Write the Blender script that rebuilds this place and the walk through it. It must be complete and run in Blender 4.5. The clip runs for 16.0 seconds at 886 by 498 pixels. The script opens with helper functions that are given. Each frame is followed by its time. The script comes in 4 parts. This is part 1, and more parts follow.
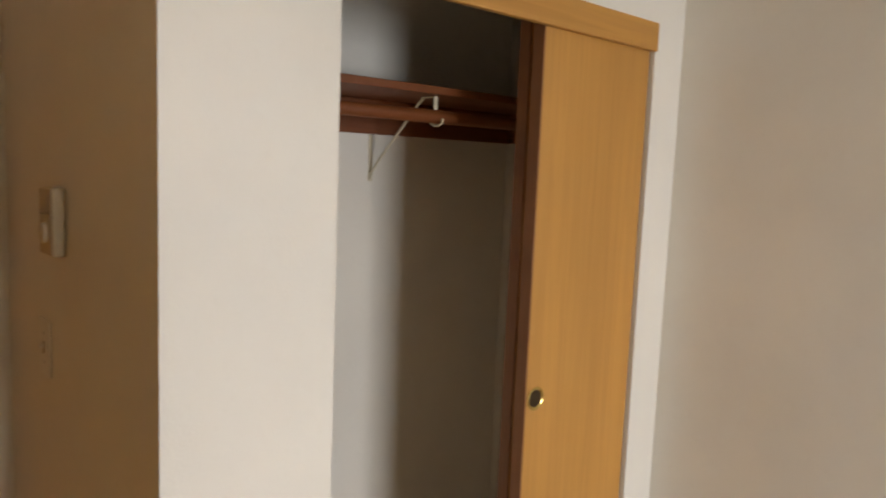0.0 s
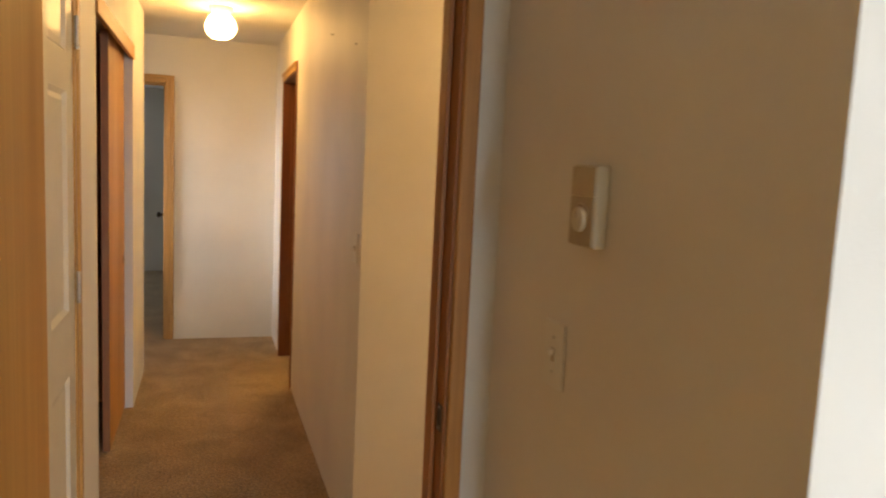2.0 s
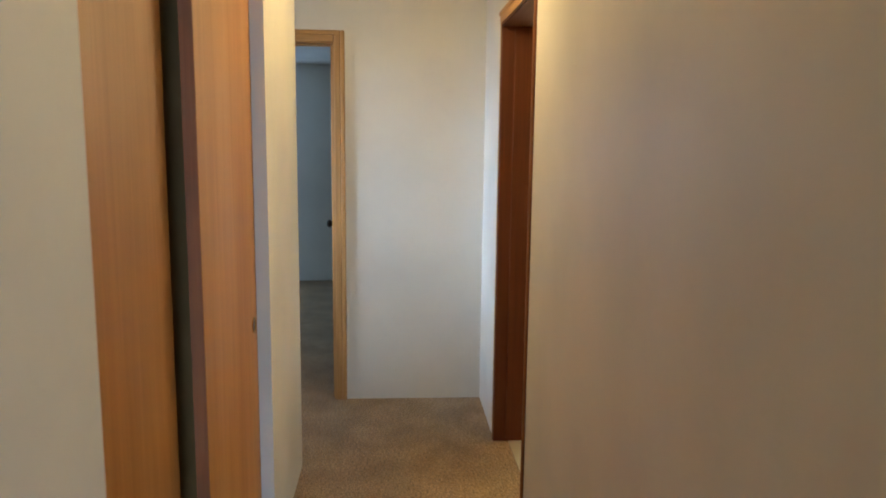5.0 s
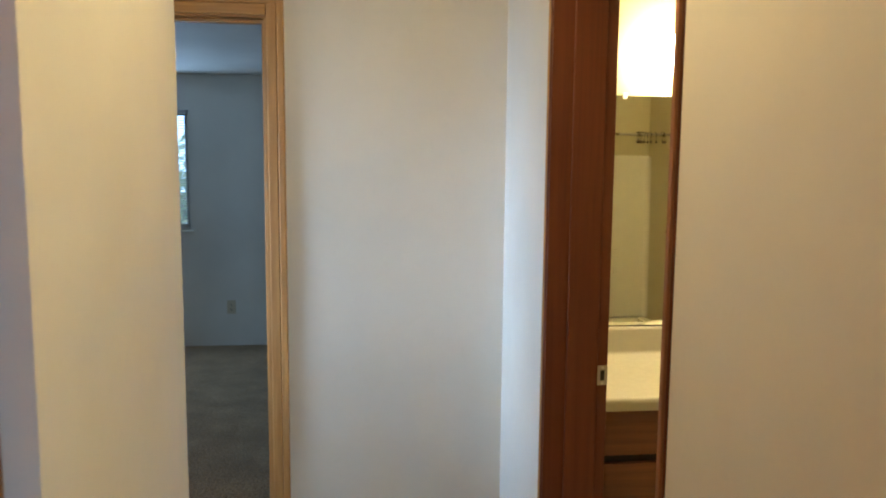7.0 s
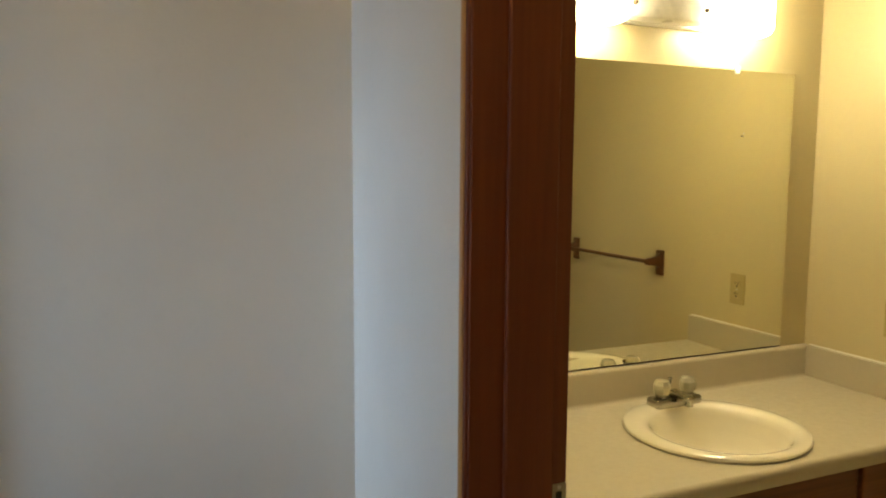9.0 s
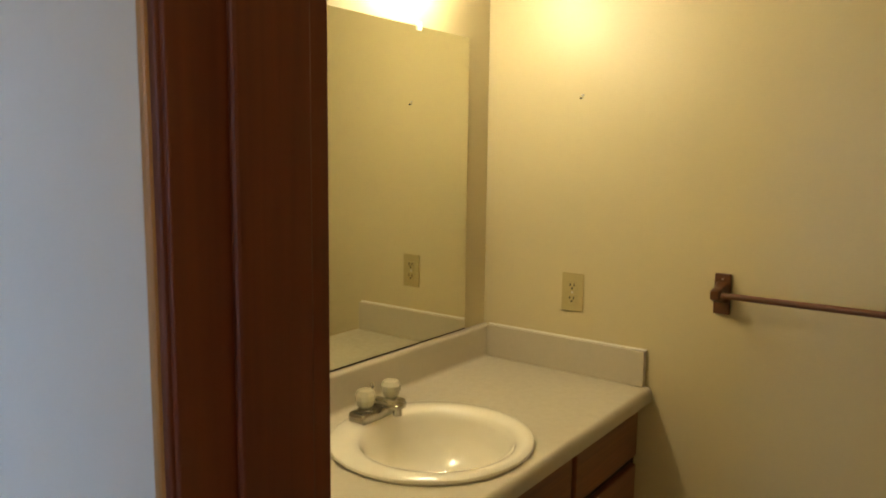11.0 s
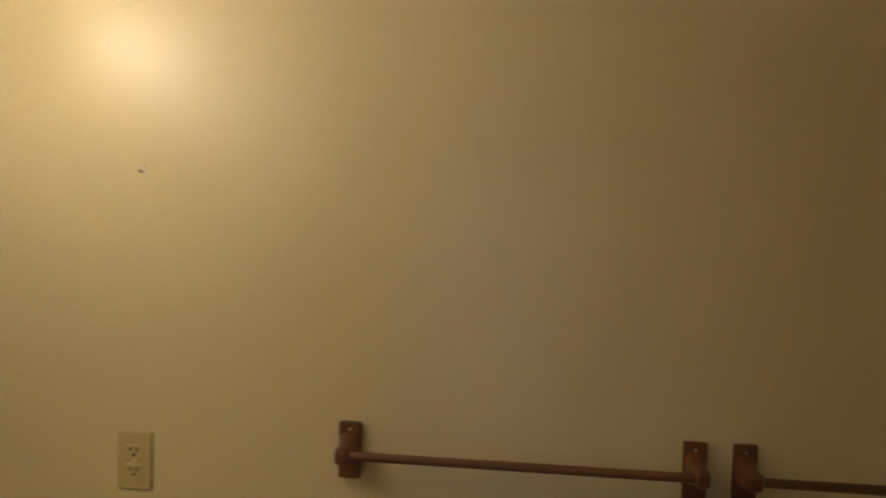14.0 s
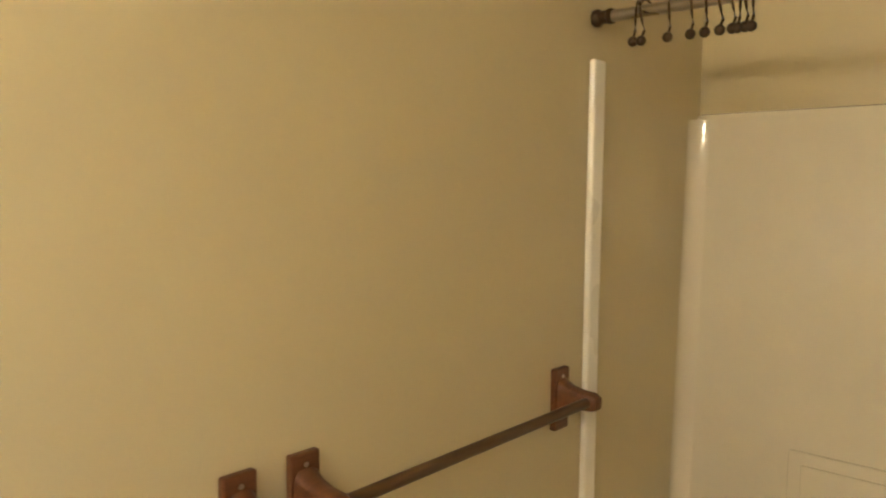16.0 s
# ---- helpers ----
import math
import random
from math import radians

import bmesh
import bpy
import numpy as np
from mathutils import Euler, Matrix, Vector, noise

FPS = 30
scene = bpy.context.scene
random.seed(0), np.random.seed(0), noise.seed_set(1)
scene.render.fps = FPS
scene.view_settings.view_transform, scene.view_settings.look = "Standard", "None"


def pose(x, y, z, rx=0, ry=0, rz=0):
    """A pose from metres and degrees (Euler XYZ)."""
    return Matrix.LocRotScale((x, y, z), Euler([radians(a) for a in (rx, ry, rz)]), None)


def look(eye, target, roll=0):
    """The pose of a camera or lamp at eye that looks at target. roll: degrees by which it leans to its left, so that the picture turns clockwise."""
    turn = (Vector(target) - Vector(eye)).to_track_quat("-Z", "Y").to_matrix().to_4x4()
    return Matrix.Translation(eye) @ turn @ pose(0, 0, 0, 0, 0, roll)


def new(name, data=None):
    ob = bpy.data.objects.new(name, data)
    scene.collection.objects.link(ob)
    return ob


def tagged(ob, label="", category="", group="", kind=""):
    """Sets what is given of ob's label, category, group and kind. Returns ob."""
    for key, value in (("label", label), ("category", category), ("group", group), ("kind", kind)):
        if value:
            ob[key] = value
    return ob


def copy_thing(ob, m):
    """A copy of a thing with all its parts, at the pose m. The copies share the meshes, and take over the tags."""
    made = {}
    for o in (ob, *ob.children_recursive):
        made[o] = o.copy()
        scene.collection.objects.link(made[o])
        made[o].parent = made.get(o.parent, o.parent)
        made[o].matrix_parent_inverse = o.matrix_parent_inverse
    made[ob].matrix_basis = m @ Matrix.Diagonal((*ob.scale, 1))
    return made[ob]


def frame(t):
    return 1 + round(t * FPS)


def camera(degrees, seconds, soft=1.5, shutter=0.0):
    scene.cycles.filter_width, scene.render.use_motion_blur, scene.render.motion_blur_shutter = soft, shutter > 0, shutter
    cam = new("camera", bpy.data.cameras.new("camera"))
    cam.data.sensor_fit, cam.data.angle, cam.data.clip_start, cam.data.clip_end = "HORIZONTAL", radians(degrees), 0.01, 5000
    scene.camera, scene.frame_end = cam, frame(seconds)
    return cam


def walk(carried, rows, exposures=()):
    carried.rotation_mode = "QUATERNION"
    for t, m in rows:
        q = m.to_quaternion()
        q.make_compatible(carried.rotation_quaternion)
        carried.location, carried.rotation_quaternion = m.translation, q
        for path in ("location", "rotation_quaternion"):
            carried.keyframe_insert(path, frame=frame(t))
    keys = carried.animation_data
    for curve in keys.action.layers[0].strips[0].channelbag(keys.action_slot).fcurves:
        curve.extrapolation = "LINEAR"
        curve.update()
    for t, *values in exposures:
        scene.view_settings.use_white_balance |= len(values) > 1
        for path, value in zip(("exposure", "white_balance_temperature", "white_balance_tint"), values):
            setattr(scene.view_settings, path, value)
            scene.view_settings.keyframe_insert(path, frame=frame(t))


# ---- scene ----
cam = camera(62.25, 16.0, soft=1.9, shutter=0.3)
PATH = [
    (0, (-0.374, -2.499, 1.590), (0.987, -1.051, 1.360), 2.3),
    (0.5, (-0.428, -2.431, 1.543), (0.762, -0.832, 1.364), 2.2),
    (1, (-0.475, -2.345, 1.532), (0.540, -0.631, 1.361), 2.6),
    (1.5, (-0.522, -2.237, 1.527), (0.304, -0.425, 1.332), 3.0),
    (2, (-0.538, -2.022, 1.508), (0.077, -0.133, 1.280), 2.7),
    (2.5, (-0.514, -1.788, 1.502), (-0.074, 0.146, 1.248), 2.6),
    (3, (-0.483, -1.502, 1.497), (-0.159, 0.453, 1.225), 2.7),
    (3.5, (-0.449, -1.175, 1.520), (-0.236, 0.793, 1.238), 2.6),
    (4, (-0.446, -0.838, 1.511), (-0.274, 1.133, 1.218), 1.9),
    (4.2, (-0.460, -0.677, 1.510), (-0.303, 1.294, 1.214), 1.2),
    (6.3, (-0.547, 1.082, 1.522), (-0.416, 3.063, 1.276), 0.5),
    (6.5, (-0.540, 1.218, 1.522), (-0.394, 3.199, 1.290), 0.3),
    (7, (-0.527, 1.553, 1.527), (-0.301, 3.528, 1.306), 0.5),
    (7.5, (-0.544, 1.874, 1.530), (-0.225, 3.838, 1.327), 0.6),
    (8, (-0.542, 2.141, 1.508), (-0.094, 4.081, 1.323), 0.7),
    (8.5, (-0.518, 2.346, 1.528), (0.065, 4.248, 1.322), 0.2),
    (9, (-0.491, 2.531, 1.490), (0.302, 4.355, 1.278), 0.3),
    (9.5, (-0.489, 2.700, 1.491), (0.559, 4.383, 1.232), 0.8),
    (10, (-0.425, 2.801, 1.480), (0.863, 4.302, 1.189), 1.0),
    (10.2, (-0.426, 2.842, 1.464), (0.963, 4.251, 1.168), 1.1),
    (12.3, (-0.085, 3.165, 1.471), (1.622, 4.195, 1.314), 1.1),
    (12.5, (-0.055, 3.171, 1.492), (1.672, 4.174, 1.377), 1.4),
    (13, (-0.055, 3.166, 1.506), (1.736, 4.055, 1.474), 1.8),
    (13.5, (0.030, 3.163, 1.477), (1.925, 3.802, 1.487), 1.8),
    (14, (0.255, 3.216, 1.536), (2.241, 3.442, 1.469), 1.6),
    (14.5, (0.446, 3.378, 1.494), (2.403, 2.972, 1.433), 3.0),
    (15, (0.637, 3.372, 1.442), (2.446, 2.518, 1.432), 1.1),
    (15.5, (0.804, 3.375, 1.464), (2.370, 2.134, 1.366), 1.3),
    (16, (0.939, 3.329, 1.467), (2.264, 1.840, 1.295), 0.5),
]
EXPOSURES = [
    (0, -0.38, 10200, 28), (1, -0.28, 10200, 27), (1.5, -0.22, 9900, 27), (2, 0.18, 9000, 22), (2.5, 0.45, 8000, 20), (3.2, 0.42, 7000, 14),
    (4.2, 0.15, 6200, 11), (6.3, 0.04, 5650, 2), (7, 0.0, 5650, 6), (8, -0.28, 5700, 7), (9, -0.88, 5950, 7), (10.2, -0.92, 6000, 9),
    (12.3, -1.38, 5050, 17), (13, -1.76, 5150, 22), (13.5, -1.88, 5200, 24), (14.5, -1.16, 5500, 24), (15, -0.6, 5500, 22), (16, -0.06, 5250, 20)]
walk(cam, [(t, look(eye, target, roll)) for t, eye, target, roll in PATH], EXPOSURES)

# ---- world, sun, large lights ----
world = bpy.data.worlds.new("world")
scene.world = world
world.use_nodes = True
wn = world.node_tree
sky = wn.nodes.new("ShaderNodeTexSky")
sky.sky_type, sky.sun_disc = "NISHITA", False
sky.sun_elevation, sky.sun_rotation = radians(50), radians(170)
wn.links.new(sky.outputs[0], wn.nodes["Background"].inputs[0])
wn.nodes["Background"].inputs[1].default_value = 0.13


def sun_lamp(strength, elevation, heading):
    data = bpy.data.lights.new("sun", "SUN")
    data.energy, data.angle, data.color = strength, radians(0.5), (1, 0.95, 0.86)
    e, h = radians(elevation), radians(heading)
    way = Vector((math.sin(h) * math.cos(e), math.cos(h) * math.cos(e), math.sin(e)))
    new("sun", data).matrix_world = look(way * 30, (0, 0, 0))


def window_light(name, power, color, eye, target, w, h, spread=180):
    data = bpy.data.lights.new(name, "AREA")
    data.energy, data.color, data.shape, data.size, data.size_y = power, color, "RECTANGLE", w, h
    data.spread = radians(spread)
    new(name, data).matrix_world = look(eye, target)


sun_lamp(5.0, 50, 170)
window_light("daylight_south_window", 84, (0.51, 0.75, 1.0), (0.5, -4.97, 1.40), (0.72, -1.5, -0.60), 0.9, 1.1, 140)
window_light("daylight_alcove_window", 7.6, (0.64, 0.80, 1.0), (-2.38, 3.80, 1.25), (0, 4.30, 0.85), 0.5, 1.5, 54)
window_light("daylight_bedroom_window", 23, (0.50, 0.72, 1.0), (-2.52, 7.81, 1.5), (-2.52, 0, 1.3), 1.1, 0.9)
# Added light at an invented entry window, to brighten the wall opposite.
window_light("added_entry_light", 7, (1.0, 0.86, 0.74), (2.35, -0.47, 1.4), (1.5, 0.589, 1.25), 1.0, 1.4)

# ---- materials ----


def principled(name):
    m = bpy.data.materials.new(name)
    m.use_nodes = True
    return m, m.node_tree.nodes, m.node_tree.links, m.node_tree.nodes["Principled BSDF"]


def socket_node(nodes, kind, **values):
    n = nodes.new(kind)
    for key, v in values.items():
        n.inputs[key.replace("_", " ")].default_value = v
    return n


def coords(nodes, links, scale):
    tc = nodes.new("ShaderNodeTexCoord")
    mp = nodes.new("ShaderNodeMapping")
    mp.inputs["Scale"].default_value = scale
    links.new(tc.outputs["Object"], mp.inputs["Vector"])
    return mp.outputs[0]


def ramp(nodes, links, source, stops):
    r = nodes.new("ShaderNodeValToRGB")
    els = r.color_ramp.elements
    while len(els) < len(stops):
        els.new(0.5)
    for e, (at, c) in zip(els, stops):
        e.position, e.color = at, (*c, 1)
    links.new(source, r.inputs[0])
    return r.outputs[0]


def mixed(nodes, links, fac, a, b, mode="MIX"):
    n = nodes.new("ShaderNodeMix")
    n.data_type, n.blend_type = "RGBA", mode
    for sock, v in ((n.inputs[0], fac), (n.inputs[6], a), (n.inputs[7], b)):
        if isinstance(v, (int, float)):
            sock.default_value = v
        elif isinstance(v, tuple):
            sock.default_value = (*v, 1)
        else:
            links.new(v, sock)
    return n.outputs[2]


def bump(nodes, links, b, height, strength, distance):
    n = socket_node(nodes, "ShaderNodeBump", Strength=strength, Distance=distance)
    links.new(height, n.inputs["Height"])
    links.new(n.outputs[0], b.inputs["Normal"])


def paint(name, color, rough=0.55, peel=0.10, stain=0.05):
    """Rolled wall paint: orange-peel relief, faint scuffs and shade drift."""
    m, N, L, b = principled(name)
    v = coords(N, L, (1, 1, 1))
    big = socket_node(N, "ShaderNodeTexNoise", Scale=1.7, Detail=5.0)
    fine = socket_node(N, "ShaderNodeTexNoise", Scale=150.0, Detail=2.0)
    mid = socket_node(N, "ShaderNodeTexNoise", Scale=45.0, Detail=3.0)
    for n in (big, fine, mid):
        L.new(v, n.inputs["Vector"])
    dark = tuple(c * (1 - stain * 2.2) for c in color)
    base = ramp(N, L, big.outputs[0], [(0.3, dark), (0.62, color)])
    spots = ramp(N, L, mid.outputs[0], [(0.25, (0.93, 0.92, 0.90)), (0.42, (1, 1, 1))])
    L.new(mixed(N, L, 0.22, base, spots, "MULTIPLY"), b.inputs["Base Color"])
    b.inputs["Roughness"].default_value = rough
    add = N.new("ShaderNodeMath")
    add.operation = "ADD"
    L.new(fine.outputs[0], add.inputs[0])
    L.new(mid.outputs[0], add.inputs[1])
    bump(N, L, b, add.outputs[0], peel, 0.004)
    return m


def wood(name, light, dark, rough=0.38, axis=2, scale=1.0, pore=0.32, drift=0.55):
    """Straight-grained varnished wood; the grain runs along the axis."""
    m, N, L, b = principled(name)
    s = [55 * scale] * 3
    s[axis] = 1.6 * scale
    v = coords(N, L, s)
    s2 = [150 * scale] * 3
    s2[axis] = 5 * scale
    v2 = coords(N, L, s2)
    s3 = [5.0] * 3
    s3[axis] = 0.55
    v3 = coords(N, L, s3)
    g = socket_node(N, "ShaderNodeTexNoise", Scale=1.0, Detail=6.0, Distortion=0.8)
    p = socket_node(N, "ShaderNodeTexNoise", Scale=1.0, Detail=2.0)
    w = socket_node(N, "ShaderNodeTexNoise", Scale=1.0, Detail=3.0)
    for n, vec in ((g, v), (p, v2), (w, v3)):
        L.new(vec, n.inputs["Vector"])
    c = ramp(N, L, g.outputs[0], [(0.32, dark), (0.62, light)])
    pores = ramp(N, L, p.outputs[0], [(0.36, (0.62, 0.55, 0.48)), (0.5, (1, 1, 1))])
    c = mixed(N, L, pore, c, pores, "MULTIPLY")
    broad = ramp(N, L, w.outputs[0], [(0.3, (0.78, 0.74, 0.70)), (0.65, (1.05, 1.03, 1.0))])
    L.new(mixed(N, L, drift, c, broad, "MULTIPLY"), b.inputs["Base Color"])
    L.new(ramp(N, L, w.outputs[0], [(0.2, (rough + 0.12,) * 3), (0.8, (rough - 0.06,) * 3)]), b.inputs["Roughness"])
    bump(N, L, b, p.outputs[0], 0.12, 0.002)
    return m


def carpet(name, light, dark):
    m, N, L, b = principled(name)
    v = coords(N, L, (1, 1, 1))
    tuft = socket_node(N, "ShaderNodeTexVoronoi", Scale=150.0)
    speck = socket_node(N, "ShaderNodeTexNoise", Scale=100.0, Detail=6.0)
    tread = socket_node(N, "ShaderNodeTexNoise", Scale=4.5, Detail=7.0, Distortion=0.3)
    for n in (tuft, speck, tread):
        L.new(v, n.inputs["Vector"])
    c = ramp(N, L, speck.outputs[0], [(0.36, dark), (0.5, tuple((p + q) / 2 for p, q in zip(light, dark))), (0.62, light)])
    t = ramp(N, L, tread.outputs[0], [(0.32, (0.74, 0.71, 0.66)), (0.66, (1.08, 1.06, 1.02))])
    L.new(mixed(N, L, 1.0, c, t, "MULTIPLY"), b.inputs["Base Color"])
    b.inputs["Roughness"].default_value = 0.95
    b.inputs["Specular IOR Level"].default_value = 0.1
    b.inputs["Sheen Weight"].default_value = 0.25
    add = N.new("ShaderNodeMath")
    add.operation = "ADD"
    L.new(tuft.outputs["Distance"], add.inputs[0])
    L.new(speck.outputs[0], add.inputs[1])
    bump(N, L, b, add.outputs[0], 0.75, 0.012)
    return m


def plain(name, color, rough=0.4, metal=0.0, grain=60.0, drift=0.06, relief=0.03, coat=0.0):
    m, N, L, b = principled(name)
    v = coords(N, L, (1, 1, 1))
    n1 = socket_node(N, "ShaderNodeTexNoise", Scale=grain, Detail=4.0)
    n2 = socket_node(N, "ShaderNodeTexNoise", Scale=grain / 14, Detail=4.0)
    L.new(v, n1.inputs["Vector"])
    L.new(v, n2.inputs["Vector"])
    lo = tuple(c * (1 - drift) for c in color)
    c1 = ramp(N, L, n1.outputs[0], [(0.35, lo), (0.65, color)])
    c2 = ramp(N, L, n2.outputs[0], [(0.3, (1 - drift,) * 3), (0.7, (1, 1, 1))])
    L.new(mixed(N, L, 1.0, c1, c2, "MULTIPLY"), b.inputs["Base Color"])
    L.new(ramp(N, L, n2.outputs[0], [(0.3, (min(1, rough * 1.25),) * 3), (0.7, (rough * 0.85,) * 3)]), b.inputs["Roughness"])
    b.inputs["Metallic"].default_value = metal
    b.inputs["Coat Weight"].default_value = coat
    bump(N, L, b, n1.outputs[0], relief, 0.002)
    return m


def glow(name, color, strength, base=(0.9, 0.88, 0.84)):
    m, N, L, b = principled(name)
    b.inputs["Base Color"].default_value = (*base, 1)
    b.inputs["Emission Color"].default_value = (*color, 1)
    b.inputs["Emission Strength"].default_value = strength
    b.inputs["Roughness"].default_value = 0.3
    return m


def glass(name, color=(1, 1, 1), rough=0.0):
    m, N, L, b = principled(name)
    b.inputs["Base Color"].default_value = (*color, 1)
    b.inputs["Transmission Weight"].default_value = 1.0
    b.inputs["Roughness"].default_value = rough
    b.inputs["IOR"].default_value = 1.48
    return m


def translucent(m, color, share):
    """Let a share of the light through a thin surface."""
    N, L = m.node_tree.nodes, m.node_tree.links
    mix, back = N.new("ShaderNodeMixShader"), N.new("ShaderNodeBsdfTranslucent")
    back.inputs[0].default_value = (*color, 1)
    mix.inputs[0].default_value = share
    L.new(N["Principled BSDF"].outputs[0], mix.inputs[1])
    L.new(back.outputs[0], mix.inputs[2])
    L.new(mix.outputs[0], N["Material Output"].inputs[0])
    return m


PAINT = paint("wall_paint", (0.80, 0.765, 0.70), 0.55)
# Warm reflector colour for the front room, darker tone for closet shade.
TANBOUNCESHADE = paint("tan_bounce_and_shade", (0.70, 0.38, 0.13), 0.5)
CEIL = paint("ceiling_paint", (0.80, 0.77, 0.71), 0.8, 0.9)
BATHPAINT = paint("bathroom_paint", (0.545, 0.470, 0.270), 0.38, 0.08, 0.03)
OAK = wood("oak_varnished", (0.56, 0.262, 0.066), (0.50, 0.225, 0.054), 0.50, pore=0.08, drift=0.75)
OAKY = wood("oak_varnished_along_y", (0.56, 0.262, 0.066), (0.50, 0.225, 0.054), 0.50, pore=0.08, drift=0.75, axis=1)
OAKX = wood("oak_varnished_along_x", (0.56, 0.262, 0.066), (0.50, 0.225, 0.054), 0.50, pore=0.08, drift=0.75, axis=0)
CASING = wood("casing_oak", (0.55, 0.31, 0.105), (0.42, 0.21, 0.065), 0.42)
CASINGX = wood("casing_oak_along_x", (0.55, 0.31, 0.105), (0.42, 0.21, 0.065), 0.42, axis=0)
CASINGY = wood("casing_oak_along_y", (0.55, 0.31, 0.105), (0.42, 0.21, 0.065), 0.42, axis=1)
JAMB = wood("jamb_red_brown", (0.150, 0.035, 0.0072), (0.118, 0.027, 0.0056), 0.52, pore=0.08, drift=0.35)
JAMBX = wood("jamb_red_brown_along_x", (0.150, 0.035, 0.0072), (0.118, 0.027, 0.0056), 0.52, pore=0.08, drift=0.35, axis=0)
JAMBY = wood("jamb_red_brown_along_y", (0.150, 0.035, 0.0072), (0.118, 0.027, 0.0056), 0.52, pore=0.08, drift=0.35, axis=1)
LEAFWOOD = wood("door_leaf_brown", (0.47, 0.205, 0.050), (0.39, 0.165, 0.038), 0.5, pore=0.2)
LEAFWOODX = wood("door_leaf_brown_along_x", (0.47, 0.205, 0.050), (0.39, 0.165, 0.038), 0.5, axis=0, pore=0.2)
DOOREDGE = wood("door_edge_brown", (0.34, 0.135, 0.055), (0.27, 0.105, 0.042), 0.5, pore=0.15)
DOORFRAME = wood("door_frame_brown", (0.34, 0.125, 0.030), (0.27, 0.095, 0.022), 0.5, pore=0.2)
DOORFRAMEX = wood("door_frame_brown_along_x", (0.34, 0.125, 0.030), (0.27, 0.095, 0.022), 0.5, axis=0, pore=0.2)
SHELFX = wood("shelf_red_brown_along_x", (0.23, 0.060, 0.016), (0.18, 0.045, 0.012), 0.5, pore=0.1, drift=0.4, axis=0)
SHELFY = wood("shelf_red_brown_along_y", (0.23, 0.060, 0.016), (0.18, 0.045, 0.012), 0.5, pore=0.1, drift=0.4, axis=1)
CABINET = wood("vanity_brown", (0.19, 0.066, 0.021), (0.14, 0.047, 0.015), 0.34, axis=0)
TOWELBAR = wood("towel_rod_wood", (0.085, 0.044, 0.016), (0.055, 0.027, 0.010), 0.36, axis=1, scale=1.6)
TOWELWOOD = wood("towel_bar_wood", (0.115, 0.042, 0.013), (0.066, 0.023, 0.008), 0.36, axis=1, scale=1.6)
CARPET = carpet("brown_carpet", (0.62, 0.43, 0.245), (0.19, 0.122, 0.062))
VINYL = plain("vinyl_floor", (0.55, 0.48, 0.38), 0.35)
DOORWHITE = plain("white_door_enamel", (0.63, 0.585, 0.485), 0.36, drift=0.03)
WHITE = plain("white_plastic", (0.80, 0.78, 0.72), 0.35, drift=0.03)
IVORY = plain("ivory_plastic", (0.60, 0.52, 0.29), 0.34, drift=0.03)
OUTLETIVORY = plain("yellowed_outlet_plastic", (0.41, 0.34, 0.145), 0.36, drift=0.03)
BEIGE = plain("beige_plastic", (0.66, 0.58, 0.43), 0.4, drift=0.04)
TAN = plain("tan_face_plate", (0.47, 0.38, 0.25), 0.45, drift=0.05)
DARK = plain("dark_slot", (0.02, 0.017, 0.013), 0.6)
BRASS = plain("polished_brass", (0.72, 0.50, 0.18), 0.22, 1.0, 30, 0.15)
BRONZE = plain("antique_bronze", (0.10, 0.07, 0.045), 0.35, 0.9, 40, 0.25)
NICKEL = plain("brushed_nickel", (0.48, 0.43, 0.36), 0.28, 1.0, 80, 0.1)
CHROME = plain("chrome", (0.42, 0.40, 0.35), 0.20, 1.0, 40, 0.05)
STEEL = plain("zinc_steel", (0.66, 0.64, 0.60), 0.4, 1.0, 60, 0.15)
LAMINATE = plain("speckled_laminate", (0.485, 0.435, 0.325), 0.36, 0, 900, 0.03, 0.01)
PORCELAIN = plain("cream_porcelain", (0.79, 0.74, 0.60), 0.12, 0, 20, 0.02, 0.0, 0.4)
ACRYLIC = plain("cream_acrylic", (0.71, 0.655, 0.51), 0.10, 0, 12, 0.03, 0.006, 0.3)
TRIMPLASTIC = plain("cream_trim", (0.86, 0.83, 0.74), 0.25, 0, 30, 0.03)
CLEARKNOB = plain("clear_acrylic", (0.78, 0.74, 0.58), 0.10, drift=0.02)
CLEARKNOB.node_tree.nodes["Principled BSDF"].inputs["Transmission Weight"].default_value = 0.45
CLEARCLIP = plain("clear_clip", (0.75, 0.73, 0.66), 0.2)
PANE = glass("window_glass", (0.98, 1, 1))
MIRROR = plain("mirror_silver", (0.82, 0.82, 0.68), 0.015, 1.0, 4, 0.0, 0.0)
MIRROREDGE = plain("mirror_edge", (0.06, 0.075, 0.06), 0.3)
BLIND = translucent(plain("white_blind_slat", (0.80, 0.81, 0.80), 0.4, drift=0.04), (0.80, 0.84, 0.88), 0.5)
HEATER = plain("heater_enamel", (0.70, 0.66, 0.56), 0.4, drift=0.05)
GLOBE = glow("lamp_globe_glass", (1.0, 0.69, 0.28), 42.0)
SHADE = glow("vanity_shade_glass", (1.0, 0.79, 0.43), 101.0)
ENAMEL = plain("fixture_enamel", (0.86, 0.84, 0.77), 0.3)
# Paled well beyond leaf colour: the glare of the sun is put into it.
LEAF = translucent(plain("sunlit_leaves", (0.60, 0.72, 0.60), 0.5, 0, 30, 0.25), (0.66, 0.82, 0.60), 0.5)
SOIL = plain("ground_grass", (0.09, 0.11, 0.05), 0.9, 0, 8, 0.4)
HAZE = glow("pale_distance", (0.46, 0.68, 1.0), 3.8, (0.02, 0.02, 0.03))

# ---- mesh helpers ----


